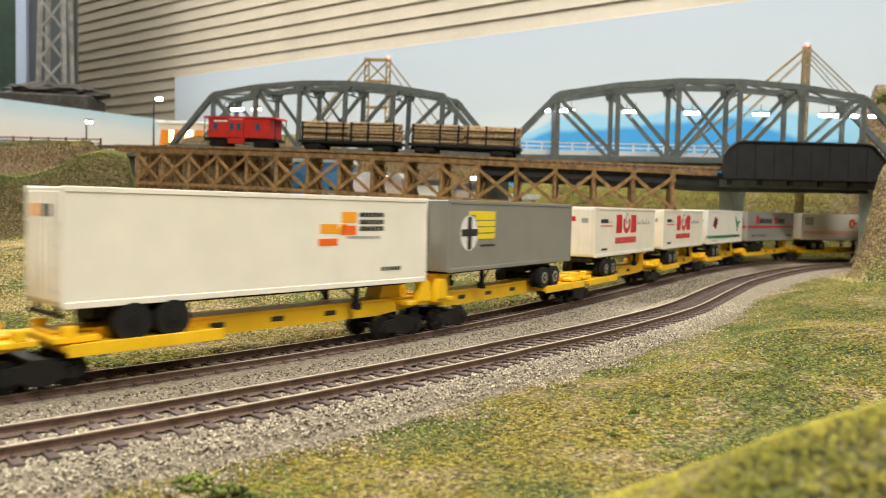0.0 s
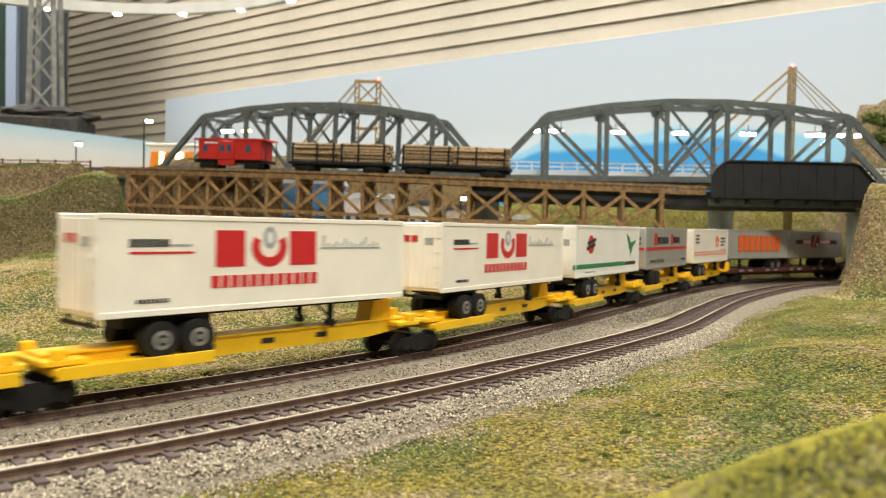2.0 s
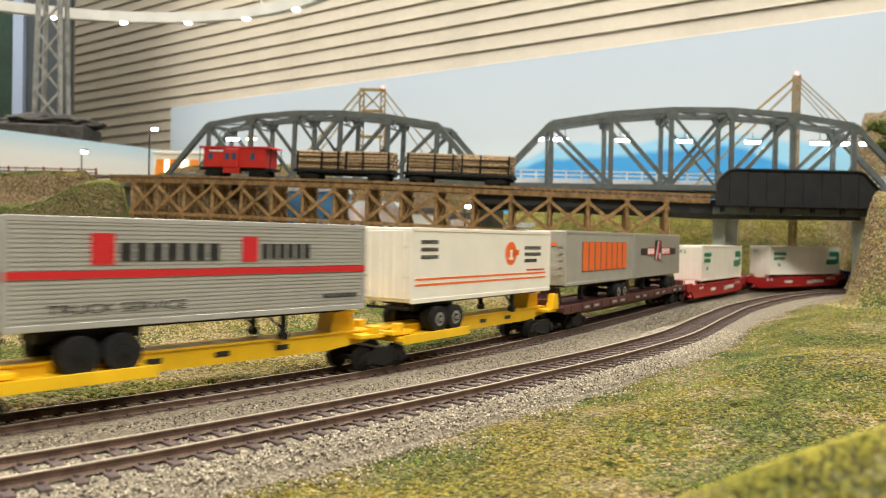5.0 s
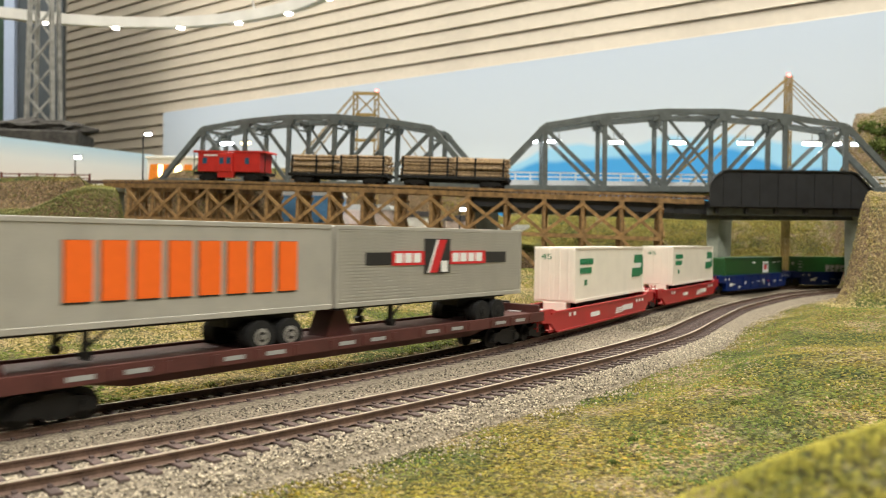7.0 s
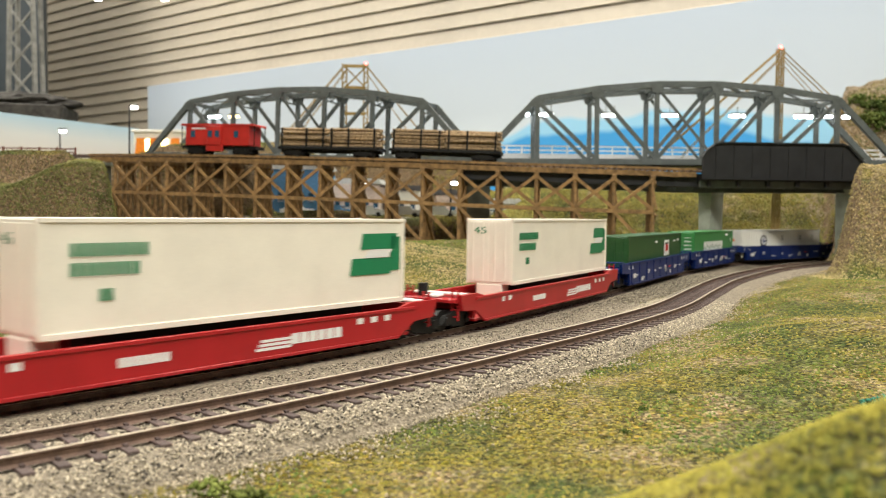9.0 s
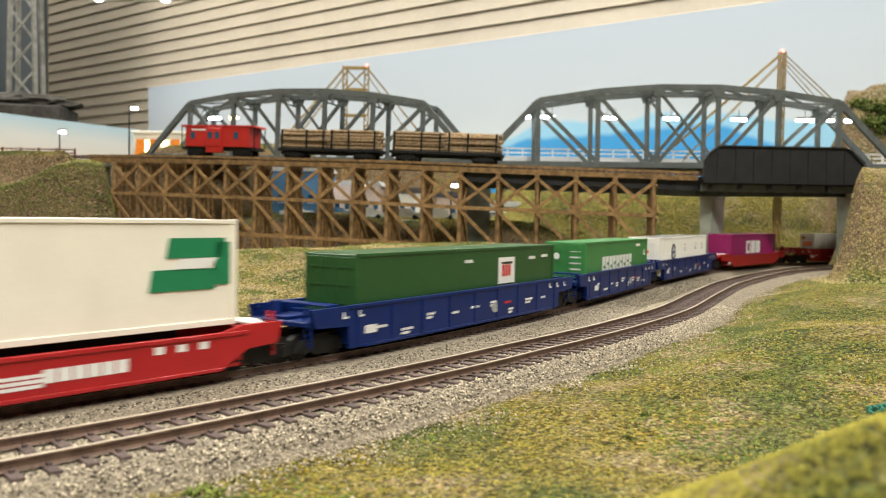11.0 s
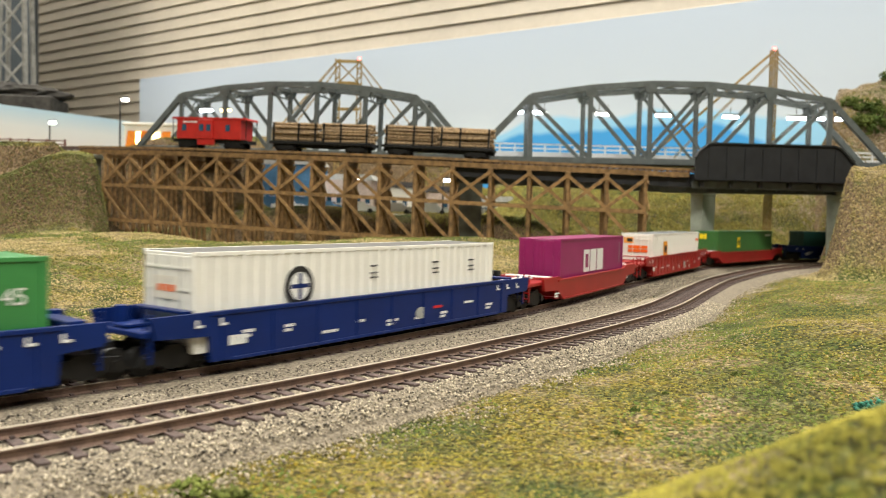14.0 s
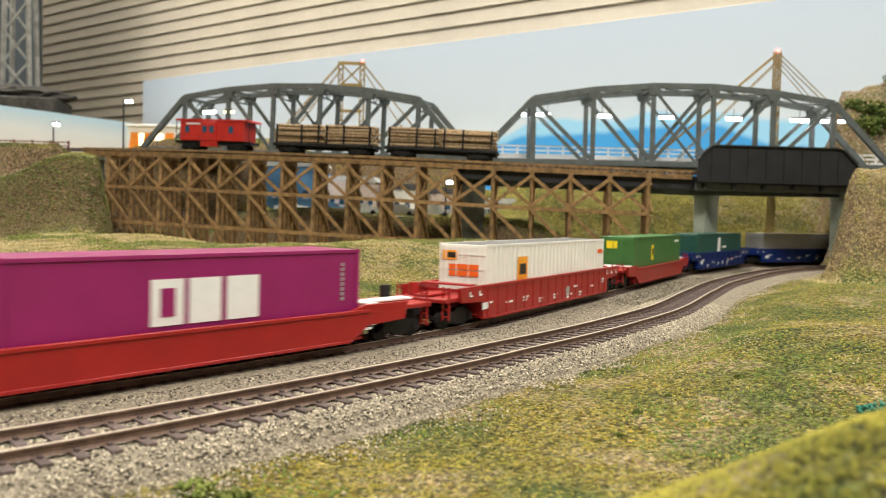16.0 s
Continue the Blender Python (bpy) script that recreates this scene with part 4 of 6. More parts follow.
# ================= log train on the trestle =================
def rail_truck(parent, x, mat=None):
    """A freight truck: two side frames, two wheelsets."""
    tr = part("truck", B_truck(x), mat or M_BLACKP, parent)
    for a in (-10, 10):
        for b in (-8, 8):
            part("wheel", rod(B(), (x + a, b - 1.4, 5.2), (x + a, b + 1.4, 5.2), 5.2, 14), M_BLACKP, tr)
    return tr


def B_truck(x):
    bm = B()
    for b in (-11.2, 11.2):
        prism(bm, [(x - 14, 4), (x - 11, 8), (x - 5, 8.6), (x - 3, 10), (x + 3, 10), (x + 5, 8.6), (x + 11, 8), (x + 14, 4), (x + 11, 3.2), (x + 6, 3.6), (x + 3, 2), (x - 3, 2), (x - 6, 3.6), (x - 11, 3.2)], b - 1, b + 1)
        for a in (-10, 10):
            rod(bm, (x + a, b - 1.8, 5.2), (x + a, b + 1.8, 5.2), 2.2, 8)
    box(bm, x - 3, x + 3, -11, 11, 6, 9.5)
    for a in (-10, 10):
        rod(bm, (x + a, -9, 5.2), (x + a, 9, 5.2), 1.2, 8)
    return bm


def on_upper(s):
    p, w = upper_line.at(s), upper_line.way(s)
    q = upper_line.at(s + 50)
    return pose(p[0] * MM, p[1] * MM, p[2] * MM, 0, -math.degrees(math.atan2(q[2] - p[2], 50)), math.degrees(math.atan2(w[1], w[0])))


def caboose(s):
    t = thing("caboose", "bright red caboose with a cupola-free roof and dark windows", "caboose")
    t.matrix_basis = on_upper(s)
    part("body", box(B(), -50, 50, -16, 16, 13, 40, .8), M_CABOOSE, t)
    part("roof", prism(B(), [(-58, 40), (58, 40), (56, 42.5), (-56, 42.5)], -17, 17), M_CABOOSE, t)
    part("bay_window", box(B(), -14, 8, -19, -15.5, 13, 39, .6), M_CABOOSE, t)
    part("side_step_skirt", box(B(), -16, 10, -18, -14, 5, 13, .6), M_CABOOSE, t)
    for x in (-38, -9, 2, 30):
        y = -19.4 if x in (-9, 2) else -16.4
        part("window", box(B(), x - 3.4, x + 3.4, y, y + .8, 24, 33), M_BLUEGLASS, t)
    part("underframe", box(B(), -58, 58, -12, 12, 9, 13), M_BLACKP, t)
    for x in (-57, 57):
        for y in (-14, 14):
            part("handrail", rod(B(), (x, y, 12), (x, y, 40), .6, 6), M_BLACKP, t)
    part("lettering", box(B(), -40, -18, -16.3, -16, 35, 37), M_DECAL_WHITE, t)
    rail_truck(t, -36)
    rail_truck(t, 36)


def log_car(s, seed):
    t = thing("log_car", "dark flat car with bulkhead stakes for logs", "rail car", group="log cars on the trestle")
    t.matrix_basis = on_upper(s)
    part("deck", box(B(), -72, 72, -15, 15, 10, 14, .5), M_BLACKP, t)
    part("sill", box(B(), -72, 72, -4, 4, 6, 10), M_BLACKP, t)
    for x in (-66, -30, -6, 6, 30, 66):
        for y in (-14.5, 14.5):
            part("stake", box(B(), x - 1, x + 1, y - 1, y + 1, 13, 38), M_BLACKP, t)
    rail_truck(t, -50)
    rail_truck(t, 50)
    for half in (-1, 1):
        b = thing("log_bundle", "stacked bundle of thin brown logs", "logs", group="log loads")
        b.matrix_basis = on_upper(s)
        rnd = random.Random(seed + half)
        x0, x1 = (2, 68) if half > 0 else (-68, -2)
        for r in range(6):
            for c in range(6):
                y, z = -11 + c * 4.4 + (r % 2) * 1.2 + rnd.uniform(-.7, .7), 16.4 + r * 4.1 + rnd.uniform(-.8, .8)
                if abs(y) > 12.6:
                    continue
                ra = rnd.uniform(1.7, 2.4)
                p = Vector((x0 + rnd.uniform(-3, 2), y + rnd.uniform(-1, 1), z + rnd.uniform(-.6, .6)))
                q = Vector((x1 + rnd.uniform(-2, 4), y + rnd.uniform(-1, 1), z + rnd.uniform(-.6, .6)))
                lg = part("log", rod(B(), p, q, ra, 7, ra * .8), M_BARK, b)
                d = (q - p).normalized()
                part("cut_end", rod(B(), q, q + d * .25, ra * .72, 7), M_LOGEND, lg)
                part("cut_end", rod(B(), p - d * .25, p, ra * .9, 7), M_LOGEND, lg)


sx = lambda x: upper_line.s[np.argmin(abs(upper_line.c[:, 0] - x))]
caboose(sx(-292))
log_car(sx(-136), 21)
log_car(sx(17), 31)


# ================= the intermodal train =================
SPEED = 171.5
ROW_TIMES = [k * 0.25 for k in range(65)]
moving = []


def rides(ob, s0, base):
    """Note a thing that runs along the main track: its middle's place at the start and its wheelbase."""
    moving.append((ob, s0, base))
    return ob


def rail_pose(s0, base, t):
    s = s0 - SPEED * t
    a, b = train_line.at(s - base / 2), train_line.at(s + base / 2)
    p = (a + b) / 2
    return pose(p[0] * MM, p[1] * MM, TRAIN_Z * MM, 0, 0, math.degrees(math.atan2(b[1] - a[1], b[0] - a[0])))


NEAR = -14.0


def decal(parent, name, mat, x0, x1, z0, z1, y=NEAR, label="", slant=0.0):
    bm = prism(B(), [(x0, z0), (x1, z0), (x1 + slant, z1), (x0 + slant, z1)], y - .16, y + .05)
    return part(name, bm, mat, parent, label)


def disc(parent, name, mat, x, z, rx, rz, y=NEAR, label="", n=24):
    bm = prism(B(), [(x + rx * math.cos(2 * math.pi * k / n), z + rz * math.sin(2 * math.pi * k / n)) for k in range(n)], y - .16, y + .05)
    return part(name, bm, mat, parent, label)


def end_decal(parent, name, mat, x, y0, y1, z0, z1):
    return part(name, box(B(), x - .16, x + .05, y0, y1, z0, z1), mat, parent)


def bars(parent, mat, x0, x1, z0, z1, n, fill=.72, y=NEAR, name="lettering_bar"):
    """Writing as a row of plain bars of its size and colour."""
    w = (x1 - x0) / n
    for k in range(n):
        decal(parent, name, mat, x0 + k * w, x0 + (k + fill) * w, z0, z1, y)


def dual_wheels(parent, x, rim):
    ax = part("axle", rod(B(), (x, -12, 19.4), (x, 12, 19.4), 1.2, 8), M_BLACKP, parent)
    for s in (-1, 1):
        for k, y in enumerate((13.2, 9.2)):
            bm = rod(B(), (x, s * y - 1.6, 19.4), (x, s * y + 1.6, 19.4), 6.2, 22)
            ty = part("tyre", bm, M_TYRE, ax)
        o = s * 14.82
        bm = rod(B(), (x, o - .15, 19.4), (x, o + .2, 19.4), 3.3, 16)
        hub = part("hub", bm, rim, ax, "silver wheel hub" if rim is M_HUB else "black wheel hub")
        # raised black disc stands in for the shade in the hub's hollow
        part("hub_recess_shade", rod(B(), (x, o - .35, 19.4), (x, o + .35, 19.4), 2.0, 14), M_TYRE, ax)
        part("hub_cap", rod(B(), (x, o - .7, 19.4), (x, o + .7, 19.4), 1.0, 10), rim, ax)


def trailer(s0, length, mat, wheels, label, ribbed=False, lower=28.0, top=62.4, rims=True):
    """A road trailer; wheels at the -1 (leading) or +1 end. Local x runs away along the track."""
    t = thing("semi_trailer", label, "trailer", group="trailers on the train")
    h = length / 2
    part("body", box(B(), -h, h, -14, 14, lower, top, .5), mat, t)
    part("roof_rail", box(B(), -h - .25, h + .25, -14.35, -13.4, top - 1.6, top + .2, .15), mat, t)
    part("roof_rail", box(B(), -h - .25, h + .25, 13.4, 14.35, top - 1.6, top + .2, .15), mat, t)
    part("bottom_rail", box(B(), -h - .25, h + .25, -14.35, -13.4, lower - .3, lower + 1.8, .15), mat, t)
    part("bottom_rail", box(B(), -h - .25, h + .25, 13.4, 14.35, lower - .3, lower + 1.8, .15), mat, t)
    for x in (-h, h):
        part("corner_post", box(B(), x - .7, x + .7, -14.3, -13.2, lower, top, .15), mat, t)
    if ribbed:
        rib = part("side_rib", box(B(), -h + 1, h - 1, -.14, .14, -.35, .35), mat, t)
        n = 22
        for k in range(n):
            m = Matrix.Translation((0, -14.08 * MM, (lower + 3 + k * (top - lower - 5) / (n - 1)) * MM))
            if k == 0:
                rib.matrix_basis = m
            else:
                share("side_rib", rib, m, t)
    # end doors with hinges and bars, on the end that faces the viewer
    if wheels < 0:
        for y in (-7, 7):
            d = part("door", box(B(), -h - .45, -h, y - 6.6, y + 6.6, lower + 1.5, top - 1.5, .15), mat, t)
            for yy in (y - 3, y + 3):
                part("lock_rod", rod(B(), (-h - .8, yy, lower + 2), (-h - .8, yy, top - 2), .28, 6), mat, d)
            for z in (lower + 5, lower + 12, lower + 19, lower + 26):
                part("hinge", box(B(), -h - .9, -h - .4, y - 6.4 if y < 0 else y + 3.4, y - 3.4 if y < 0 else y + 6.4, z, z + .8), mat, d)
        part("rear_bumper", box(B(), -h - .4, -h + 1, -12, 12, lower - 3.2, lower - 2), M_BLACKP, t)
        for y in (-8, 8):
            part("bumper_bracket", box(B(), -h, -h + 1, y - .5, y + .5, lower - 3, lower), M_BLACKP, t)
    else:
        for k in range(4):
            part("front_post", box(B(), -h - .4, -h, -10 + k * 6.6, -9.2 + k * 6.6, lower + 1.5, top - 1.5), mat, t)
    wx = wheels * (h - 29)
    for dx in (-7, 7):
        dual_wheels(t, wx + dx, M_HUB if rims else M_BLACKP)
    part("sub_frame", box(B(), wx - 17, wx + 17, -6, 6, lower - 5, lower - .2), M_BLACKP, t)
    part("floor_pan", box(B(), -h + 8, h - 8, -9, 9, lower - 1.6, lower), M_BLACKP, t)
    gx = -wheels * (h - 38)
    for y in (-10, 10):
        g = part("landing_leg", box(B(), gx - 1, gx + 1, y - 1, y + 1, lower - 9.5, lower, .2), M_BLACKP, t)
        part("foot", rod(B(), (gx, y - 1.8, lower - 9), (gx, y + 1.8, lower - 9), 1.7, 10), M_BLACKP, g)
        part("brace", beam(B(), (gx, y, lower - 7), (gx + wheels * 8, y, lower - .5), .8, .8), M_BLACKP, g)
    part("kingpin_plate", box(B(), -wheels * (h - 10) - 6, -wheels * (h - 10) + 6, -8, 8, lower - 1.4, lower), M_BLACKP, t)
    return t


def spine_unit(s0, a, b, wheels, first=False, last=False):
    """One yellow skeleton car from a to b along the train, with its hitch and wheel platforms."""
    t = thing("spine_car", "yellow skeleton spine car with hitch and wheel platform", "rail car", group="yellow spine cars")
    bm = B()
    prism(bm, [(a + 2, 17), (b - 2, 17), (b - 2, 12.5), (b - 26, 10), (a + 26, 10), (a + 2, 12.5)], -5.5, 5.5)
    spine = part("spine", bm, M_YELLOW, t)
    # thin black plates paint the shade inside the spine's lightening holes
    for x in np.arange(a + 34, b - 30, 27):
        for y in (-5.6, 5.6):
            part("hole_shade", box(B(), x - 3, x + 3, y - .12, y + .12, 12.6, 14.6), M_DECAL_BLACK, spine)
    part("top_plate", box(B(), a + 2, b - 2, -6.3, 6.3, 16.6, 17.4, .1), M_YELLOW, spine)
    h = (b - a) / 2
    mid = (a + b) / 2
    wx = mid + wheels * (h - 30)
    p = part("wheel_platform", box(B(), wx - 27, wx + 27, -16.5, 16.5, 11.2, 13.6, .4), M_YELLOW, t)
    for y in (-16.2, 16.2):
        part("guide_lip", box(B(), wx - 27, wx + 27, y - .5, y + .5, 10.4, 14.4, .1), M_YELLOW, p)
    hx = mid - wheels * (h - 17)
    hi = part("hitch", prism(B(), [(hx - 7, 17), (hx + 7, 17), (hx + 4.5, 26.6), (hx - 4.5, 26.6)], -5, 5), M_YELLOW, t)
    part("hitch_head", box(B(), hx - 6, hx + 6, -7, 7, 25.4, 26.6, .2), M_YELLOW, hi)
    for x, e in ((a, first), (b, last)):
        sgn = -1 if x == a else 1
        pl = part("end_platform", box(B(), min(x, x - sgn * 14), max(x, x - sgn * 14), -13, 13, 14.2, 16.2, .3), M_YELLOW, t)
        for y in (-11, 11):
            part("step", box(B(), x - sgn * 5 - 2, x - sgn * 5 + 2, y - 2, y + 2, 16, 19.5, .3), M_YELLOW, pl)
        if e:
            part("end_post", prism(B(), [(x - sgn * 8, 16), (x, 16), (x - sgn * 1.5, 25), (x - sgn * 6, 25)], -14, -10), M_YELLOW, pl)
            part("end_post", prism(B(), [(x - sgn * 8, 16), (x, 16), (x - sgn * 1.5, 25), (x - sgn * 6, 25)], 10, 14), M_YELLOW, pl)
            part("coupler", box(B(), min(x, x + sgn * 5), max(x, x + sgn * 5), -2, 2, 8, 12, .3), M_BLACKP, t)
    if first:
        rail_truck(t, a + 16)
    rail_truck(t, b - 16 if last else b + 1)
    return rides(t, s0, (b - a) * .9)


def flat_car(s0, half):
    t = thing("flat_car", "long brown flat car carrying two trailers", "rail car")
    part("deck", box(B(), -half, half, -15.5, 15.5, 13, 16.2, .3), M_BROWN, t)
    part("fish_belly_sill", prism(B(), [(-half + 30, 13), (half - 30, 13), (half - 60, 8), (-half + 60, 8)], -8, 8), M_BROWN, t)
    for y in (-15.8, 15.8):
        sd = part("side_sill", box(B(), -half, half, y - .5, y + .5, 12, 17.4, .15), M_BROWN, t)
    for x in np.arange(-half + 12, half - 6, 19):
        part("stake_pocket", box(B(), x - 1.4, x + 1.4, -16.9, -16.2, 12.6, 16.4), M_BROWN, sd)
        if int(x) % 3:
            part("stencil", box(B(), x + 4, x + 13, -16.4, -16.25, 13.6, 15.2), M_DECAL_GREY, sd)
    for x in (-half + 14, 3):
        hi = part("hitch", prism(B(), [(x - 8, 16), (x + 8, 16), (x + 3, 27), (x - 3, 27)], -6, 6), M_BROWN, t)
    for x in (-half, half):
        part("bulkhead_plate", box(B(), x - 1, x + 1, -13, 13, 14, 21, .3), M_BROWN, t)
        part("coupler", box(B(), x - 4, x + 4, -2, 2, 8, 12, .3), M_BLACKP, t)
    rail_truck(t, -half + 34)
    rail_truck(t, half - 34)
    return rides(t, s0, 2 * half - 68)


def well_car(s0, half, mat, ribs, low, label, end=36):
    """A container well car: open well with side sills, end platforms, trucks under the ends."""
    t = thing("well_car", label, "rail car", group="container well cars")
    w = half - end
    o1 = min(26, end - 3)
    top = 15.5 if low else 20.2
    for y in (-16.6, 16.6):
        if low:
            bm = prism(B(), [(-w - o1, 17.5), (-w, 17.5), (-w + 8, top), (w - 8, top), (w, 17.5), (w + o1, 17.5), (w + o1 - 2, 10), (w + 2, 9), (w - 8, 3), (-w + 8, 3), (-w - 2, 9), (-w - o1 + 2, 10)], y - .9, y + .9)
        else:
            bm = prism(B(), [(-w - o1, top), (w + o1, top), (w + o1 - 2, 13), (w + 2, 12), (w + 1, 3), (-w - 1, 3), (-w - 2, 12), (-w - o1 + 2, 13)], y - .9, y + .9)
        sd = part("side_sill", bm, mat, t)
        o = y - 1.0 if y < 0 else y + 1.0
        part("top_flange", box(B(), -w - 2, w + 2, min(y, o) - .5, max(y, o) + .5, top - 1.2, top + .2, .15), mat, sd)
        part("bottom_flange", box(B(), -w + 8, w - 8, min(y, o) - .4, max(y, o) + .4, 2.6, 3.8, .15), mat, sd)
        if ribs:
            for x in np.linspace(-w + 4, w - 4, ribs):
                part("side_rib", box(B(), x - .9, x + .9, min(y, o) - .3, max(y, o) + .3, 3.4, top - 1), mat, sd)
    part("well_floor", box(B(), -w, w, -15.6, 15.6, 3.2, 4.4), mat, t)
    for s in (-1, 1):
        x0, x1 = sorted((s * w, s * (half - 2)))
        pl = part("end_platform", box(B(), x0, x1, -15, 15, 13.4, 15.6, .4), mat, t)
        part("bulkhead", box(B(), s * w - 1, s * w + 1, -15.4, 15.4, 5, 17), mat, t)
        part("walkway", box(B(), s * (w + 8) - 3, s * (w + 8) + 3, -14.5, 14.5, 16.9 if low else 20, 17.7 if low else 20.9, .1), M_DECAL_WHITE if low else mat, pl, "pale walkway grating")
        part("walkway", box(B(), min(s * (w + 10), s * (half - 3)), max(s * (w + 10), s * (half - 3)), -4, 4, 16, 16.9, .1), M_DECAL_WHITE if low else mat, pl)
        for y in (-13, 13):
            st = part("ladder", box(B(), s * (half - 5) - .5, s * (half - 5) + .5, y - 2, y - 1.4, 5, 21), mat, pl)
            part("ladder_rail", box(B(), s * (half - 5) - .5, s * (half - 5) + .5, y + 1.4, y + 2, 5, 21), mat, st)
            for z in (6.5, 10, 13.5, 19):
                part("rung", box(B(), s * (half - 5) - .3, s * (half - 5) + .3, y - 2, y + 2, z, z + .6), mat, st)
        part("brake_wheel" if s < 0 else "end_box", rod(B(), (s * (half - 9), 8, 16), (s * (half - 9), 8, 22), 2.6, 10), M_BLACKP if low else mat, pl)
        part("coupler", box(B(), min(s * half, s * (half + 5)), max(s * half, s * (half + 5)), -2, 2, 8, 12, .3), M_BLACKP, t)
        rail_truck(t, s * (half - min(20, end - 12)))
    return rides(t, s0, 2 * half - 40)


def container(s0, length, mat, label, top=40.6, base=6.2, ribs=0, base_car=190, roof=None, bars_on_door=True):
    t = thing("container", label, "container", group="containers on the train")
    h = length / 2
    part("body", box(B(), -h, h, -13.7, 13.7, base, top - .3, .3), mat, t)
    for y in (-13.9, 13.9):
        part("top_rail", box(B(), -h, h, y - .35, y + .35, top - 1.4, top, .12), mat, t)
        part("bottom_rail", box(B(), -h, h, y - .35, y + .35, base - .2, base + 1.8, .12), mat, t)
        for x in (-h + .9, h - .9):
            po = part("corner_post", box(B(), x - .95, x + .95, y - .4, y + .4, base, top, .12), mat, t)
            part("corner_casting", box(B(), x - 1.1, x + 1.1, y - .5, y + .5, top - 1.5, top + .15, .1), mat, po)
    if ribs:
        rib = part("side_rib", box(B(), -.8, .8, -.6, .6, base + 1.6, top - 1.2, .2), mat, t)
        xs = np.linspace(-h + 5, h - 5, ribs)
        for k, x in enumerate(xs):
            for y in (-13.8, 13.8):
                m = Matrix.Translation((x * MM, y * MM, 0))
                if k == 0 and y < 0:
                    rib.matrix_basis = m
                else:
                    share("side_rib", rib, m, t)
    for y in (-6.8, 6.8):
        d = part("door", box(B(), -h - .3, -h, y - 6.4, y + 6.4, base + 1.2, top - 1.5, .12), mat, t)
        for yy in (y - 3.2, y + 3.2):
            part("lock_rod", rod(B(), (-h - .6, yy, base + 1.5), (-h - .6, yy, top - 1.8), .3, 6), mat, d)
        for z in np.linspace(base + 6, top - 6, 4) if bars_on_door else ():
            part("hinge", box(B(), -h - .7, -h - .2, y - 6.2, y + 6.2, z, z + .7), mat, d)
    part("roof", box(B(), -h + .5, h - .5, -13.4, 13.4, top - .5, top - .1), roof or mat, t, "grey roof panels" if roof else "")
    return rides(t, s0, base_car)


def on_car(t, s0, base):
    return rides(t, s0, base)


# --- spine cars: (from, to) along the train at the start ---
UNITS = [(104, 264, -1, False, False), (268, 436, -1, False, True), (440, 607, 1, True, False), (611, 779, -1, False, False), (783, 941, -1, False, False), (945, 1099, -1, False, False), (1103, 1267, -1, False, False), (1271, 1434, -1, False, True)]
for a, b, wh, f, l in UNITS:
    m = (a + b) / 2
    spine_unit(m, a - m, b - m, wh, f, l)


def u(k):
    return (UNITS[k][0] + UNITS[k][1]) / 2, (UNITS[k][1] - UNITS[k][0]) * .9


def spine_load(k, mid, length, mat, wheels, label, **kw):
    """A trailer tied to unit k: it keeps that car's pose, shifted along it."""
    t = trailer(mid, length, mat, wheels, label, **kw)
    c, base = u(k)
    for o in t.children:
        o.matrix_basis = Matrix.Translation(((mid - c) * MM, 0, 0)) @ o.matrix_basis
    rides(t, c, base)
    return t, mid - c


t, d = spine_load(0, 180, 140, M_SILVER, -1, "silver ribbed semi-trailer on a yellow spine car", ribbed=True)

t, d = spine_load(1, 351, 161, M_WHITE, -1, "white semi-trailer with orange and black emblem", rims=False, lower=25.2)
e = d - 10
for x0, z0, z1, mt in ((29, 50, 54.4, M_DECAL_AMBER), (29, 45, 48.6, M_DECAL_ORANGE)):
    decal(t, "emblem", mt, e + x0 + (0 if mt is M_DECAL_AMBER else -1), e + x0 + 9, z0 - 2.6, z1 - 3.4)
decal(t, "emblem", M_DECAL_AMBER, e + 40, e + 48, 51.6, 56)
decal(t, "emblem", M_DECAL_ORANGE, e + 40, e + 48, 46.6, 50.4)
decal(t, "emblem", M_DECAL_AMBER, e + 37, e + 40.4, 47.2, 51, slant=2.6)
for z in (54, 51, 48.2):
    bars(t, M_DECAL_BLACK, e + 50, e + 64, z, z + 1.9, 7, .8)
bars(t, M_DECAL_GREY, e + 43, e + 62, 45, 46.1, 12)
bars(t, M_DECAL_BLACK, e + 63, e + 75, 31, 32.6, 8)
end_decal(t, "emblem", M_DECAL_AMBER, d - 81, 3, 9, 53, 57)
end_decal(t, "emblem", M_DECAL_BLACK, d - 81, -6, 1, 53, 57)

t, d = spine_load(2, 517, 138, M_GREY, 1, "grey semi-trailer with yellow and black round emblem")
e = d + (-8)
disc(t, "emblem_ground", M_DECAL_WHITE, e - 43, 46.5, 8.2, 8.8)
decal(t, "emblem_cross", M_DECAL_BLACK, e - 44.8, e - 41.2, 38.4, 54.6, NEAR - .2)
decal(t, "emblem_cross", M_DECAL_BLACK, e - 50.6, e - 35.4, 45, 48.4, NEAR - .2)
for z in (53.2, 50, 46.8, 43.6):
    decal(t, "emblem_stripe", M_DECAL_YELLOW, e - 38 + (54 - z) * .25, e - 18, z - .2, z + 2.4, slant=.6)
decal(t, "emblem_stripe", M_DECAL_YELLOW, e - 44, e - 18, 55.6, 57.4, slant=1)
bars(t, M_DECAL_BLACK, e - 32, e - 17, 39.4, 40.6, 9)
end_decal(t, "emblem", M_DECAL_BLACK, d - 69.5, -2, 10, 45, 58)
disc_bm = rod(B(), (d - 69.75, 4, 51.5), (d - 69.6, 4, 51.5), 5, 18)
part("emblem", disc_bm, M_DECAL_WHITE, t)
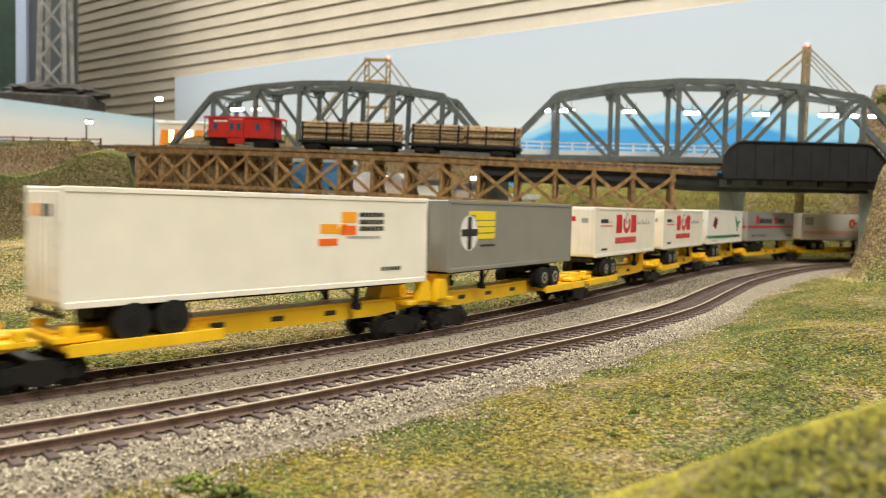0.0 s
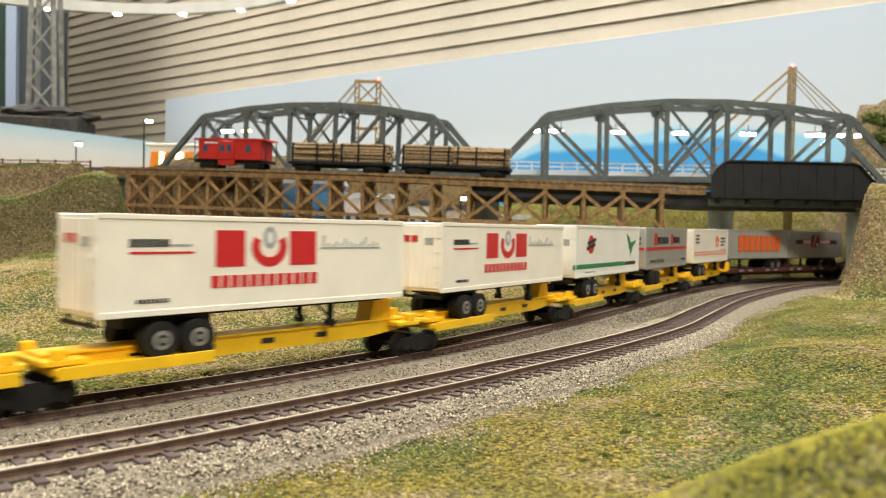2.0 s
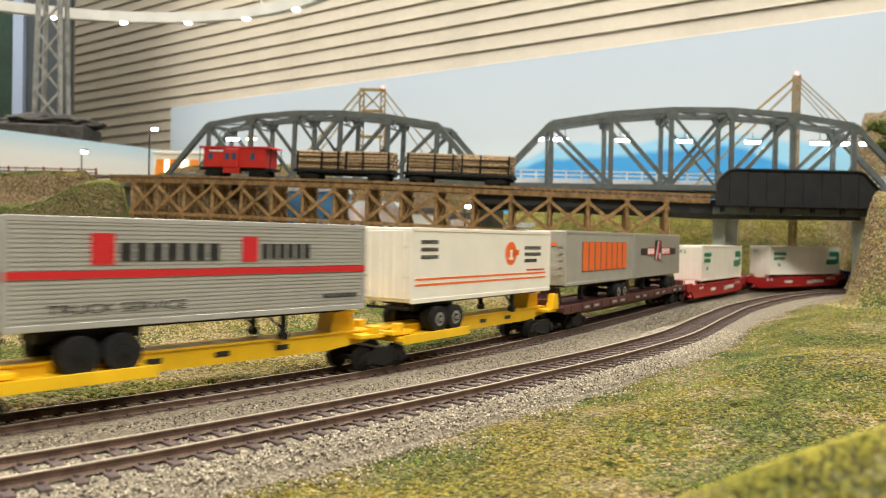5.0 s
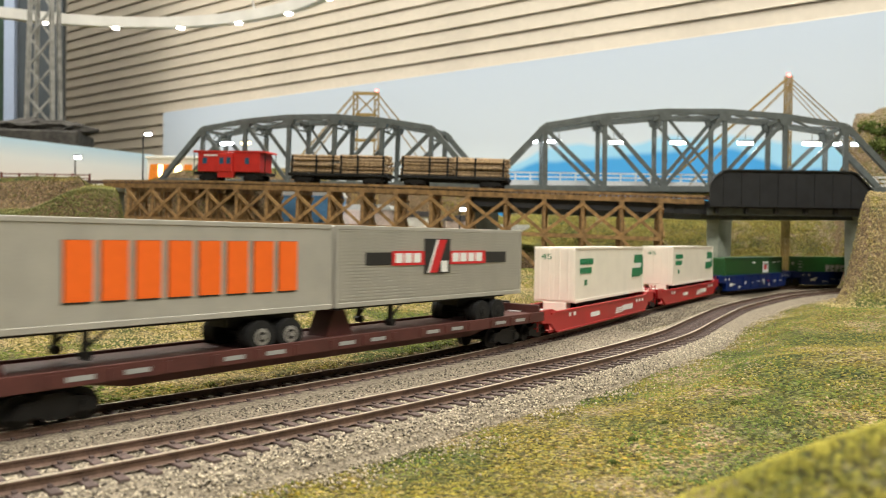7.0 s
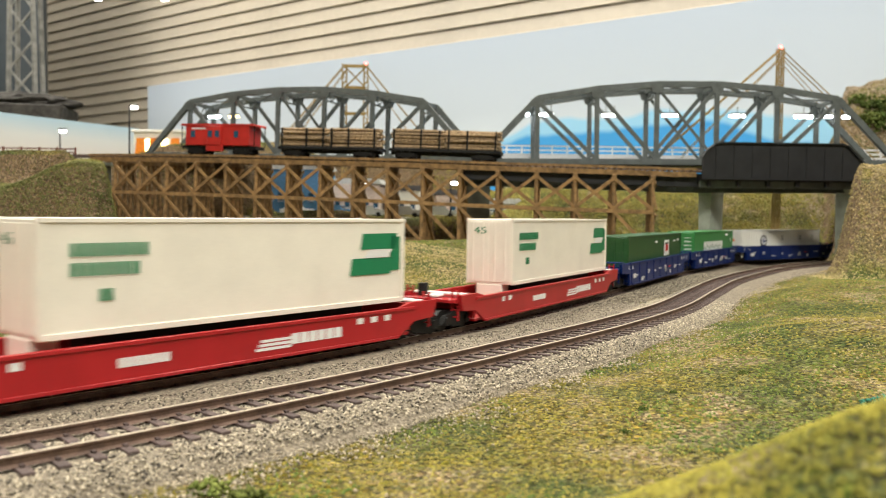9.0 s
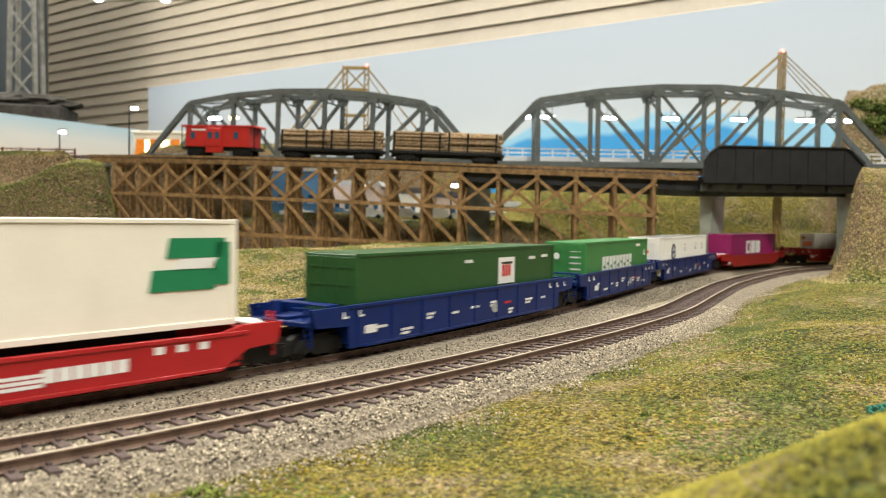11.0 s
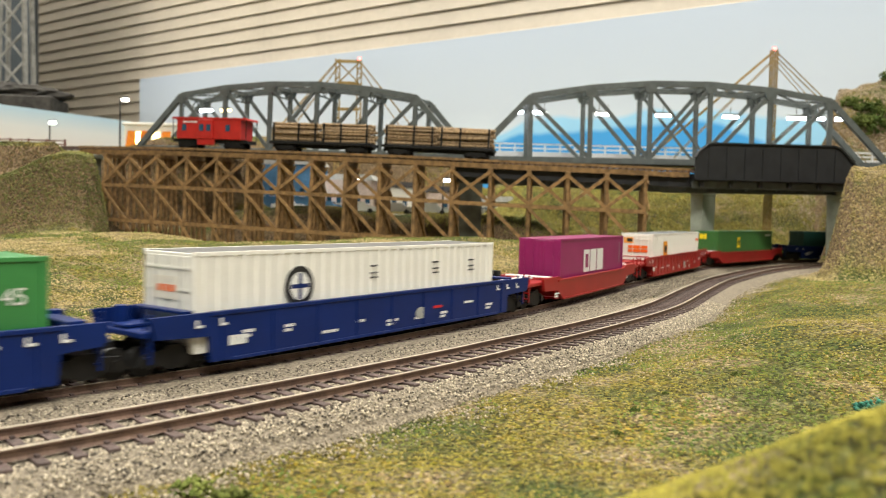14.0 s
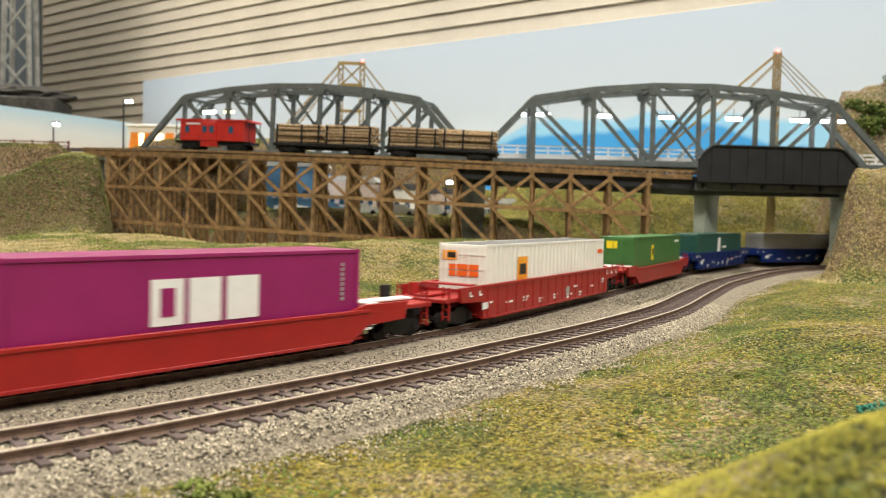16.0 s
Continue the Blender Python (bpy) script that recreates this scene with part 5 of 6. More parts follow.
bars_y = [end_decal(t, "lettering_bar", M_DECAL_BLACK, d - 69.5, -2, 10, z, z + 1.4) for z in (42.5, 40, 37.5)]


def red_block_trailer(k, mid):
    t, d = spine_load(k, mid, 138, M_WHITE, -1, "white semi-trailer with big red emblem blocks", top=61.4)
    z0, z1 = 43.5, 56.6
    d = d - 41
    for x, w2 in ((14.5, 12.5), (47.5, 13)):
        decal(t, "emblem_block", M_DECAL_RED, d + x, d + x + w2, z0, z1)
    n = 14
    pts = [(d + 38 + 8.2 * math.cos(a), 50.6 + 7.6 * math.sin(a)) for a in np.linspace(math.radians(150), math.radians(390), n)]
    pts += [(d + 38 + 4.6 * math.cos(a), 50.8 + 4.2 * math.sin(a)) for a in np.linspace(math.radians(390), math.radians(150), n)]
    part("emblem_ring", prism(B(), pts, NEAR - .16, NEAR + .05), M_DECAL_RED, t)
    disc(t, "emblem_leaf", M_DECAL_GREY, d + 38, 54, 3.0, 4.2)
    disc(t, "emblem_leaf", M_DECAL_WHITE, d + 38, 54, 1.2, 2.2, NEAR - .2)
    bars(t, M_DECAL_RED, d + 13, d + 62, 36, 40.4, 12, .78)
    bars(t, M_DECAL_BLACK, d - 17.6, d - 3, 50.8, 53.4, 6, .85)
    decal(t, "lettering_bar", M_DECAL_GREY, d - 3, d + 5, 51, 51.7)
    decal(t, "lettering_bar", M_DECAL_RED, d - 17.6, d + 6, 48.4, 49.2)
    decal(t, "script_bar", M_DECAL_GREY, d + 63, d + 96, 49.6, 50.3, slant=0)
    for k2 in range(14):
        decal(t, "script_bar", M_DECAL_GREY, d + 63.4 + k2 * 2.3, d + 64.3 + k2 * 2.3, 50.4, 52.6 + (k2 % 5 == 0) * 2.4 - (k2 % 3) * .6, slant=.8)
    d = d + 41
    bars(t, M_DECAL_BLACK, d - 56, d - 44, 32, 33.4, 8)
    end_decal(t, "emblem", M_DECAL_RED, d - 69.6, 0, 8, 52, 55)
    end_decal(t, "lettering_bar", M_DECAL_GREY, d - 69.6, -9, -4, 51, 54)


red_block_trailer(3, 696)
red_block_trailer(4, 862)

t, d = spine_load(5, 1022, 138, M_WHITE2, -1, "white semi-trailer with green stripe and bird emblem")
e = d + (-6)
disc(t, "emblem", M_DECAL_RED, e - 35, 49.6, 5.6, 6.4)
for x, z in ((-44, 45.6), (-42, 49.2)):
    band = prism(B(), [(e + x, z), (e + x + 16, z + 2.6), (e + x + 16, z + 5), (e + x, z + 2.4)], NEAR - .36, NEAR - .1)
    part("emblem_band", band, M_DECAL_BLACK, t)
decal(t, "stripe", M_DECAL_GREEN, e - 68, e + 38, 33.4, 36.4)
bars(t, M_DECAL_BLACK, e + 39, e + 67, 33.4, 36, 13)
bars(t, M_DECAL_GREY, e - 46, e - 26, 30.4, 31.4, 12)
bm = prism(B(), [(e + 44, 57), (e + 49, 55), (e + 54, 50), (e + 58, 51), (e + 67, 52.5), (e + 66, 50.6), (e + 60, 47.8), (e + 57, 44), (e + 53, 39.6), (e + 52.6, 43.4), (e + 49.6, 46.8), (e + 46, 52)], NEAR - .16, NEAR + .05)
part("bird_emblem", bm, M_DECAL_GREEN, t, "flying green bird shape")
end_decal(t, "emblem", M_DECAL_RED, d - 69.6, 2, 8, 49, 54)
end_decal(t, "lettering_bar", M_DECAL_GREY, d - 69.6, -10, -3, 49, 53)
end_decal(t, "lettering_bar", M_DECAL_RED, d - 69.6, 3, 11, 32, 33.4)


def word(txt, size, mat, parent, x, z, y=NEAR - .12, width=None):
    """Readable words on a side, as a flat mesh."""
    cu = bpy.data.curves.new("words", "FONT")
    cu.body, cu.size, cu.extrude = txt, size, .05
    tmp = bpy.data.objects.new("words", cu)
    me = bpy.data.meshes.new_from_object(tmp)
    bpy.data.objects.remove(tmp)
    co = np.zeros(len(me.vertices) * 3)
    me.vertices.foreach_get("co", co)
    co = co.reshape(-1, 3)
    k = width / (co[:, 0].max() - co[:, 0].min()) if width else 1.0
    v = np.stack([x + (co[:, 0] - co[:, 0].min()) * k, y - co[:, 2], z + co[:, 1]], 1) * MM
    me.vertices.foreach_set("co", v.ravel())
    me.update()
    me.materials.clear()
    me.materials.append(mat)
    o = new("lettering", me)
    o.parent = parent
    return o


t, d = spine_load(6, 1183, 140, M_SILVER, -1, "ribbed silver semi-trailer with red stripe", ribbed=True, rims=False)
e = d + (-18)
decal(t, "stripe", M_DECAL_RED, d - 70, d + 70, 43.4, 45.8, NEAR - .3)
decal(t, "emblem_block", M_DECAL_RED, e - 27, e - 19.4, 47.6, 57.6, NEAR - .3)
bars(t, M_DECAL_BLACK, e - 17.5, e + 20, 48.6, 54.6, 7, .7, NEAR - .3)
decal(t, "emblem_block", M_DECAL_RED, e + 28, e + 34.6, 48, 57.2, NEAR - .3)
bars(t, M_DECAL_BLACK, e + 36.5, e + 60, 49, 54.6, 6, .7, NEAR - .3)
word("TRUCK SERVICE", 4.4, M_DECAL_BLACK, t, e - 40, 32.4, NEAR - .3, 46)
bars(t, M_DECAL_BLACK, d + 48, d + 66, 33, 34.6, 8, .7, NEAR - .3)
end_decal(t, "stripe", M_DECAL_RED, d - 71.2, -13, 13, 43.4, 45.8)
for z in (52, 48):
    end_decal(t, "lettering_bar", M_DECAL_BLACK, d - 71.2, -10, 10, z, z + 2.4)

t, d = spine_load(7, 1351, 138, M_WHITE, -1, "white semi-trailer with orange emblem and red lines")
e = d + (16)
for z in (35.6, 38.2):
    decal(t, "stripe", M_DECAL_ORANGE, d - 66, d + 64, z, z + .9)
disc(t, "emblem", M_DECAL_ORANGE, e + 6, 50, 6.2, 6.4)
decal(t, "emblem_bar", M_DECAL_WHITE, e + 3.6, e + 8.4, 46.6, 47.8, NEAR - .2)
decal(t, "emblem_bar", M_DECAL_WHITE, e + 5, e + 7, 47.8, 52, NEAR - .2)
decal(t, "emblem_bar", M_DECAL_ORANGE, e + 10, e + 15, 49, 52)
for k, z in enumerate((52, 48.4, 44.8)):
    bars(t, M_DECAL_BLACK, e + 22, e + 42 - 5 * (k == 2), z, z + 2, 8, .75)
for k, z in enumerate((55, 51.5, 48)):
    bars(t, M_DECAL_BLACK, d - 62, d - 48, z, z + 1.8, 6, .75)
decal(t, "lettering_bar", M_DECAL_RED, d + 40, d + 62, 40.2, 41)

# --- flat car with two trailers ---
FLAT_MID, FLAT_HALF = 1592, 156
flat_car(FLAT_MID, FLAT_HALF)


def flat_load(mid, mat, label, **kw):
    t = trailer(mid, 140, mat, 1, label, **kw)
    for o in t.children:
        o.matrix_basis = Matrix.Translation(((mid - FLAT_MID) * MM, 0, 1.2 * MM)) @ o.matrix_basis
    rides(t, FLAT_MID, 2 * FLAT_HALF - 68)
    return t, mid - FLAT_MID


t, d = flat_load(1512, M_SILVER2, "warm grey semi-trailer with row of tall orange blocks")
w = 95 / 8
for k in range(8):
    x = d - 41 + k * w
    decal(t, "emblem_shadow", M_DECAL_BLACK, x - .5, x + w * .74, 37.0, 56.9, NEAR - .1)
    decal(t, "emblem_block", M_DECAL_ORANGE, x, x + w * .78, 37.6, 56.8, NEAR - .25)
end_decal(t, "lettering_bar", M_DECAL_ORANGE, d - 70.6, -8, 8, 54, 56)
for k in range(5):
    for y in (-12, -4.6):
        part("end_fitting", box(B(), d - 71.2, d - 70.3, y, y + 3, 36 + k * 4.4, 36.8 + k * 4.4), M_HUB, t)

t, d = flat_load(1655, M_SILVER2, "ribbed grey semi-trailer with black band and red emblem", ribbed=True, rims=False)
decal(t, "emblem_band", M_DECAL_BLACK, d - 53, d + 55, 46.6, 52.2, NEAR - .3)
decal(t, "emblem_block", M_DECAL_RED, d - 36, d + 36, 46.2, 52.8, NEAR - .42)
decal(t, "emblem_block", M_DECAL_BLACK, d - 13.5, d + 6, 42, 58.6, NEAR - .5)
decal(t, "emblem_curve", M_DECAL_RED, d - 10, d - 4, 42.4, 58.2, NEAR - .6, slant=7)
decal(t, "emblem_curve", M_DECAL_WHITE, d - 11.4, d - 10, 42.4, 58.2, NEAR - .65, slant=7)
decal(t, "emblem_block", M_DECAL_WHITE, d - 1, d + 4, 42.6, 48, NEAR - .65)
bars(t, M_DECAL_WHITE, d - 34, d - 15, 47.4, 51.8, 3, .78, NEAR - .55)
bars(t, M_DECAL_WHITE, d + 8, d + 34, 47.4, 51.8, 4, .78, NEAR - .55)

# --- low red well cars with white boxes ---
for mid in (1886, 2140):
    well_car(mid - 22, 121, M_RED, 0, True, "low red well car with white markings", 20)
    t = container(mid, 157.4, M_WHITE, "tall white container box with green emblem", top=54.2, base=18.0, base_car=196, bars_on_door=False)
    for x0, x1, z0, z1 in ((52, 73, 41.4, 48), (46, 70, 30.6, 37.6)):
        decal(t, "emblem", M_DECAL_GREEN, x0, x1, z0, z1, slant=1.2)
    decal(t, "emblem", M_DECAL_GREEN, 70, 76, 32, 46.6)
    decal(t, "emblem", M_DECAL_WHITE, 54, 68, 37.8, 41.2, NEAR - .3, slant=3)
    bars(t, M_DECAL_GREEN, -69, -43, 42.6, 46.6, 10, .7)
    bars(t, M_DECAL_GREEN, -69, -46, 36.6, 40.6, 8, .7)
    bars(t, M_DECAL_GREEN, -60, -55, 28.6, 32.4, 2, .7)
    word("45", 5.4, M_DECAL_GREEN, t, -9.5, 46, -79.15, 7.5).matrix_basis = pose(0, 0, 0, 0, 0, -90)
    part("lower_block", box(B(), -60, 60, -8, 8, 9, 18, .5), M_BLACKP, t)
    part("end_foot", box(B(), -79, -70, -8, 8, 9, 18, .5), M_WHITE, t)

# --- blue and red well cars with containers ---
WELLS = [(2365, 121, M_BLUE, 9, False, "dark blue well car with white markings", 26), (2592, 101, M_BLUE, 8, False, "dark blue well car with white markings", 20), (2821.5, 124, M_BLUE, 9, False, "dark blue well car with white markings", 28),
         (3067, 122, M_RED2, 0, True, "low red well car with white markings", 47), (3328, 133, M_RED2, 17, False, "orange-red ribbed well car", 37), (3592, 122, M_RED2, 0, True, "low red well car with white markings", 36),
         (3836, 118, M_BLUE, 9, False, "dark blue well car with white markings", 30), (4078, 118, M_BLUE, 9, False, "dark blue well car with white markings", 30), (4320, 118, M_BLUE, 9, False, "dark blue well car with white markings", 30)]
for w in WELLS:
    c = well_car(*w)
    half, mat, low = w[1], w[2], w[4]
    y = -17.8 if not low else -17.6
    rnd = random.Random(int(w[0]))
    zs = (6, 10) if low else (6, 12)
    for x in np.linspace(-half + 44, half - 44, 9):
        z, wide = rnd.uniform(*zs), rnd.uniform(5, 10)
        for row in range(rnd.randint(1, 2)):
            bars(c, M_DECAL_WHITE, x - 4, x - 4 + wide * (1 - .3 * row), z - row * 1.7, z + 1.1 - row * 1.7, int(wide / 1.2), .75, y + .3, "stencil")
    if not low:
        for x in (-half + 20, -half + 30, half - 38, half - 28, half - 18):
            decal(c, "corner_mark", M_DECAL_WHITE, x, x + .9, 15.4, 18, -17.9)
            decal(c, "corner_mark", M_DECAL_WHITE, x + .9, x + 3, 15.4, 16.2, -17.9)
        bars(c, M_DECAL_WHITE, -half + 34, -half + 42, 8, 11.4, 4, .85, -17.7, "stencil")
        disc(c, "emblem", M_DECAL_GREY, 20, 9.5, 3.6, 2.6, -17.7)
        bars(c, M_DECAL_RED if mat is M_BLUE else M_DECAL_WHITE, 30, 37, 10.6, 11.8, 5, .8, -17.7, "stencil")
for mid in (1886, 2140):
    for o, s0, b in moving:
        if s0 == mid - 22 and o.name.startswith("well_car"):
            bars(o, M_DECAL_WHITE, -34, -16, 7.6, 10.6, 7, .85, -17.5, "stencil")
            for k in range(3):
                decal(o, "stencil", M_DECAL_WHITE, 18 + k, 34, 6 + k * 1.5, 7 + k * 1.5, -17.5)
            bars(o, M_DECAL_WHITE, 34, 60, 7, 11, 6, .85, -17.5, "stencil")
            for x in (-74, -66, 68, 76, 84):
                bars(o, M_DECAL_WHITE, x, x + 4, 11, 13.4, 1, .85, -17.5, "stencil")

t = container(2368, 185, M_GREEN_D, "long dark green container with white sign", base_car=184)
decal(t, "sign", M_DECAL_WHITE, 25, 43, 21, 35)
bars(t, M_DECAL_RED, 29, 39, 25, 31, 3, .7, NEAR - .2)
decal(t, "sign_bar", M_DECAL_BLACK, 28, 40, 31.4, 32.6, NEAR - .2)
for x, z in ((60, 33), (76, 33.6), (76, 15), (-9, 33.4), (-76, 15)):
    bars(t, M_DECAL_WHITE, x, x + 8, z, z + 1.6, 5)
t = container(2594, 157.4, M_GREEN, "bright green container with row of white blocks", base_car=184)
bars(t, M_DECAL_WHITE, -42, 34, 17.4, 29.6, 9, .8, name="emblem_block")
for k in range(9):
    decal(t, "emblem_gap", M_GREEN, -39.4 + k * 8.44, -35.6 + k * 8.44, 21.4 + (k % 2) * 2, 23.4 + (k % 2) * 2, NEAR - .25)
bars(t, M_DECAL_WHITE, 45, 58, 35, 37, 6)
word("45", 7, M_DECAL_WHITE, t, 66, 27)
part("end_disc", rod(B(), (-79.6, 6, 31), (-79.2, 6, 31), 2.2, 14), M_DECAL_WHITE, t)
for k in range(4):
    end_decal(t, "lettering_bar", M_DECAL_WHITE, -79.1, -11, -3, 22 + 4 * k, 23 + 4 * k)
t = container(2812, 186, M_WHITE2, "long ribbed white container with round dark emblem", ribs=32, base_car=176, roof=M_ROOFGREY)
disc(t, "emblem", M_DECAL_BLACK, -45, 26.4, 7.4, 7.8, NEAR - .45)
disc(t, "emblem", M_DECAL_WHITE, -45, 26.4, 5, 5.4, NEAR - .6)
decal(t, "emblem_bar", M_BLUE, -45.8, -44.2, 21.4, 31.4, NEAR - .75)
decal(t, "emblem_bar", M_BLUE, -49.6, -40.4, 25.6, 27.2, NEAR - .75)
for x in (-8, 36, 66):
    for z in (27, 29, 32):
        bars(t, M_DECAL_BLACK, x + 4, x + 9, z, z + .8, 5, .65, NEAR - .45)
end_decal(t, "sticker", M_WHITE, -93.6, -6, 8, 24, 32)
for y in (-4.6, -1, 2.6):
    end_decal(t, "lettering_bar", M_DECAL_ORANGE, -93.72, y, y + 2.6, 26.6, 29)
t = container(3071, 140, M_MAGENTA, "plain magenta container with white block emblem", base_car=196, bars_on_door=False)
# three white block shapes
for x, w2 in ((-23.5, 12), (-9.4, 12.6), (5.6, 13.6)):
    decal(t, "emblem_block", M_DECAL_WHITE, x, x + w2, 17, 32.4)
decal(t, "emblem_slot", M_MAGENTA, -20.2, -14.8, 20, 29.4, NEAR - .25)
for k in range(8):
    decal(t, "lettering_bar", M_DECAL_GREY, 60, 61.4, 20 + 2 * k, 21.3 + 2 * k)
t = container(3332, 186, M_WHITE2, "long ribbed white container with small amber signs", ribs=30, base_car=216, roof=M_ROOFGREY)
decal(t, "sign", M_DECAL_AMBER, -55, -42, 18, 33, NEAR - .45)
decal(t, "sign_bar", M_DECAL_BLACK, -52.6, -44.4, 23, 29, NEAR - .6)
end_decal(t, "sign", M_DECAL_AMBER, -93.6, 3, 12, 32, 37)
end_decal(t, "sign_bar", M_DECAL_BLACK, -93.7, 4, 9, 33, 36)
for z in (27, 23.6):
    end_decal(t, "lettering_bar", M_DECAL_ORANGE, -93.6, -10, 8, z, z + 2.8)
bars(t, M_DECAL_ORANGE, 80, 90, 31, 33.6, 4, .8, NEAR - .45)
t = container(3592, 168, M_GREEN_O, "olive green container with small yellow signs", ribs=0, base_car=200)
decal(t, "sign", M_DECAL_YELLOW, -28, -20, 20, 33)
decal(t, "sign_bar", M_DECAL_BLACK, -26, -22, 24, 30, NEAR - .25)
end_decal(t, "sign", M_DECAL_YELLOW, -84.6, 0, 9, 31, 37)
bars(t, M_DECAL_WHITE, 60, 78, 34, 36, 8)
t = container(3836, 168, M_GREEN_B, "dark blue-green container with white slash", base_car=196)
decal(t, "slash", M_DECAL_WHITE, -14, -4, 10, 36, slant=4)
bars(t, M_DECAL_WHITE, 6, 24, 24, 26, 6)
t = container(4078, 168, M_SILVER2, "plain grey container on a blue well car", base_car=196)
t = container(4320, 168, M_GREEN_D, "plain dark green container on a blue well car", base_car=196)


# ================= loose turf, spilled ballast, bushes =================
def turf_points(n, x0, x1, y0, y1, keep, seed, near_bias=True):
    """Random places on the land, kept where keep(x, y, to_front, to_main) says so."""
    rs = np.random.RandomState(seed)
    x = rs.uniform(x0, x1, n)
    y = y0 + (y1 - y0) * (rs.rand(n) ** (1.7 if near_bias else 1.0))
    dn, dt = near_dist(near_line, x, y), near_dist(train_line, x, y)
    k = keep(x, y, dn, dt, rs)
    x, y = x[k], y[k]
    return np.stack([x, y, land(x, y)], 1)


def right_of_front(x, y, line=near_line):
    c = line.c[::8, :2]
    i = ((x[:, None] - c[:, 0]) ** 2 + (y[:, None] - c[:, 1]) ** 2).argmin(1)
    i = np.clip(i, 1, len(c) - 2)
    g = c[i + 1] - c[i - 1]
    return (g[:, 0] * (y - c[i, 1]) - g[:, 1] * (x - c[i, 0])) < 0


patch = lambda x, y: rough_noise(x, y, 42, 31) + .6 * rough_noise(x, y, 14, 32)
patch2 = lambda x, y: rough_noise(x, y, 55, 41) + .6 * rough_noise(x, y, 12, 42)
front_turf = lambda lo, hi, fn: (lambda x, y, dn, dt, rs: right_of_front(x, y) & (np.hypot(x - 97, (y - 93) * 1.5) > 105) & (dn > 27 + 12 * rough_noise(x, y, 16, 33)) & (fn(x, y) > lo) & (fn(x, y) < hi))
scatter("yellow_turf", "fine yellow-tan turf crumbs on the field", "turf", turf_points(90000, -130, 460, 85, 800, front_turf(-2, .35, patch), 51), .25, .72, M_TURF, 61, .8)
scatter("green_turf", "fine green turf crumbs on the field", "turf", turf_points(90000, -130, 460, 85, 800, front_turf(-.05, 3, patch), 52), .25, .8, M_TURF_DARK, 62, .8)
scatter("bare_grit", "pale tan grit showing between the turf", "grit", turf_points(60000, -130, 460, 85, 800, front_turf(.72, 3, patch2), 53), .25, .7, material("tan_grit", (0.32, 0.25, 0.14), .9, 0, .2, 500, .3, each=.4), 63)
spill = lambda x, y, dn, dt, rs: right_of_front(x, y) & (dn > 21) & (rs.rand(len(x)) < np.exp(-np.maximum(dn - 31 - 11 * rough_noise(x, y, 22, 34), 0) / 5.5))
scatter("spilled_ballast", "pale ballast spilled beside the front track", "ballast", turf_points(230000, -150, 420, 100, 860, spill, 54) + np.array([0, 0, 1.2]), .25, .62, M_STONE_PALE, 64, .8)
wide_patch = lambda x, y: rough_noise(x, y, 85, 35) + .5 * rough_noise(x, y, 22, 36)
behind = lambda lo, hi: (lambda x, y, dn, dt, rs: ~right_of_front(x, y, train_line) & (dt > 27) & (wide_patch(x, y) > lo) & (wide_patch(x, y) < hi))
scatter("far_yellow_turf", "yellow-tan turf crumbs behind the train", "turf", turf_points(90000, -420, 300, 180, 860, behind(-2, .15), 55, False), .4, 1.1, material("tan_earth_crumbs", (0.37, 0.285, 0.15), .95, 0, .2, 50, .4, rgb2=(0.28, 0.22, 0.10), each=.3, spec=.1), 65)
scatter("far_green_turf", "green turf crumbs behind the train", "turf", turf_points(60000, -420, 300, 180, 860, behind(.0, 3), 56, False), .5, 1.3, material("fresh_green_turf", (0.11, 0.15, 0.032), .95, 0, .2, 60, .5, rgb2=(0.20, 0.20, 0.05), each=.6, spec=.1), 66)
between = lambda x, y, dn, dt, rs: ~right_of_front(x, y) & right_of_front(x, y, train_line) & (dn > 24) & (dt > 22)
pts = turf_points(150000, -170, 300, 110, 800, between, 57)
scatter("middle_ballast", "grey ballast between the two tracks", "ballast", np.stack([pts[:, 0], pts[:, 1], np.maximum(pts[:, 2], -6.6)], 1), .28, .7, M_STONE, 67)
pts = turf_points(50000, -170, 300, 110, 800, between, 77)
scatter("middle_dark_ballast", "scattered dark ballast stones between the tracks", "ballast", np.stack([pts[:, 0], pts[:, 1], np.maximum(pts[:, 2], -6.4)], 1), .26, .6, M_STONE_DARK, 78)

M_BUSH = material("dark_green_bush_foam", (0.035, 0.06, 0.014), .95, 0, .2, 60, .5, rgb2=(0.10, 0.12, 0.03), each=.5, spec=.1)
M_BANKW = material("brown_green_bank_scatter", (0.14, 0.11, 0.052), .95, 0, .2, 14, .5, rgb2=(0.115, 0.13, 0.036), each=.5, spec=.1)
scatter("bank_scatter", "brown and olive scatter on the earth bank", "scatter", turf_points(26000, 380, 700, 560, 1010, lambda x, y, dn, dt, rs: (dn > 30) & (dt > 30) & right_of_front(x, y), 58, False), .6, 1.7, material("brown_bank_scatter", (0.35, 0.26, 0.14), .95, 0, .2, 18, .5, rgb2=(0.22, 0.20, 0.075), each=.4, spec=.1), 68)
scatter("hill_scatter", "olive scatter on the hills behind the bridges", "scatter", turf_points(22000, 120, 660, 1170, 1560, lambda x, y, dn, dt, rs: (dt > 34), 59, False), .8, 2.6, material("pale_olive_hill_scatter", (0.27, 0.24, 0.075), .95, 0, .2, 30, .5, rgb2=(0.17, 0.18, 0.05), each=.3, spec=.1), 69)
scatter("hill_turf", "yellow-green turf on the hills behind the bridges", "turf", turf_points(30000, 0, 640, 1170, 1500, lambda x, y, dn, dt, rs: (dt > 34) & (rough_noise(x, y, 40, 73) > -.2), 62, False), 1, 3.0, M_TURF, 72)
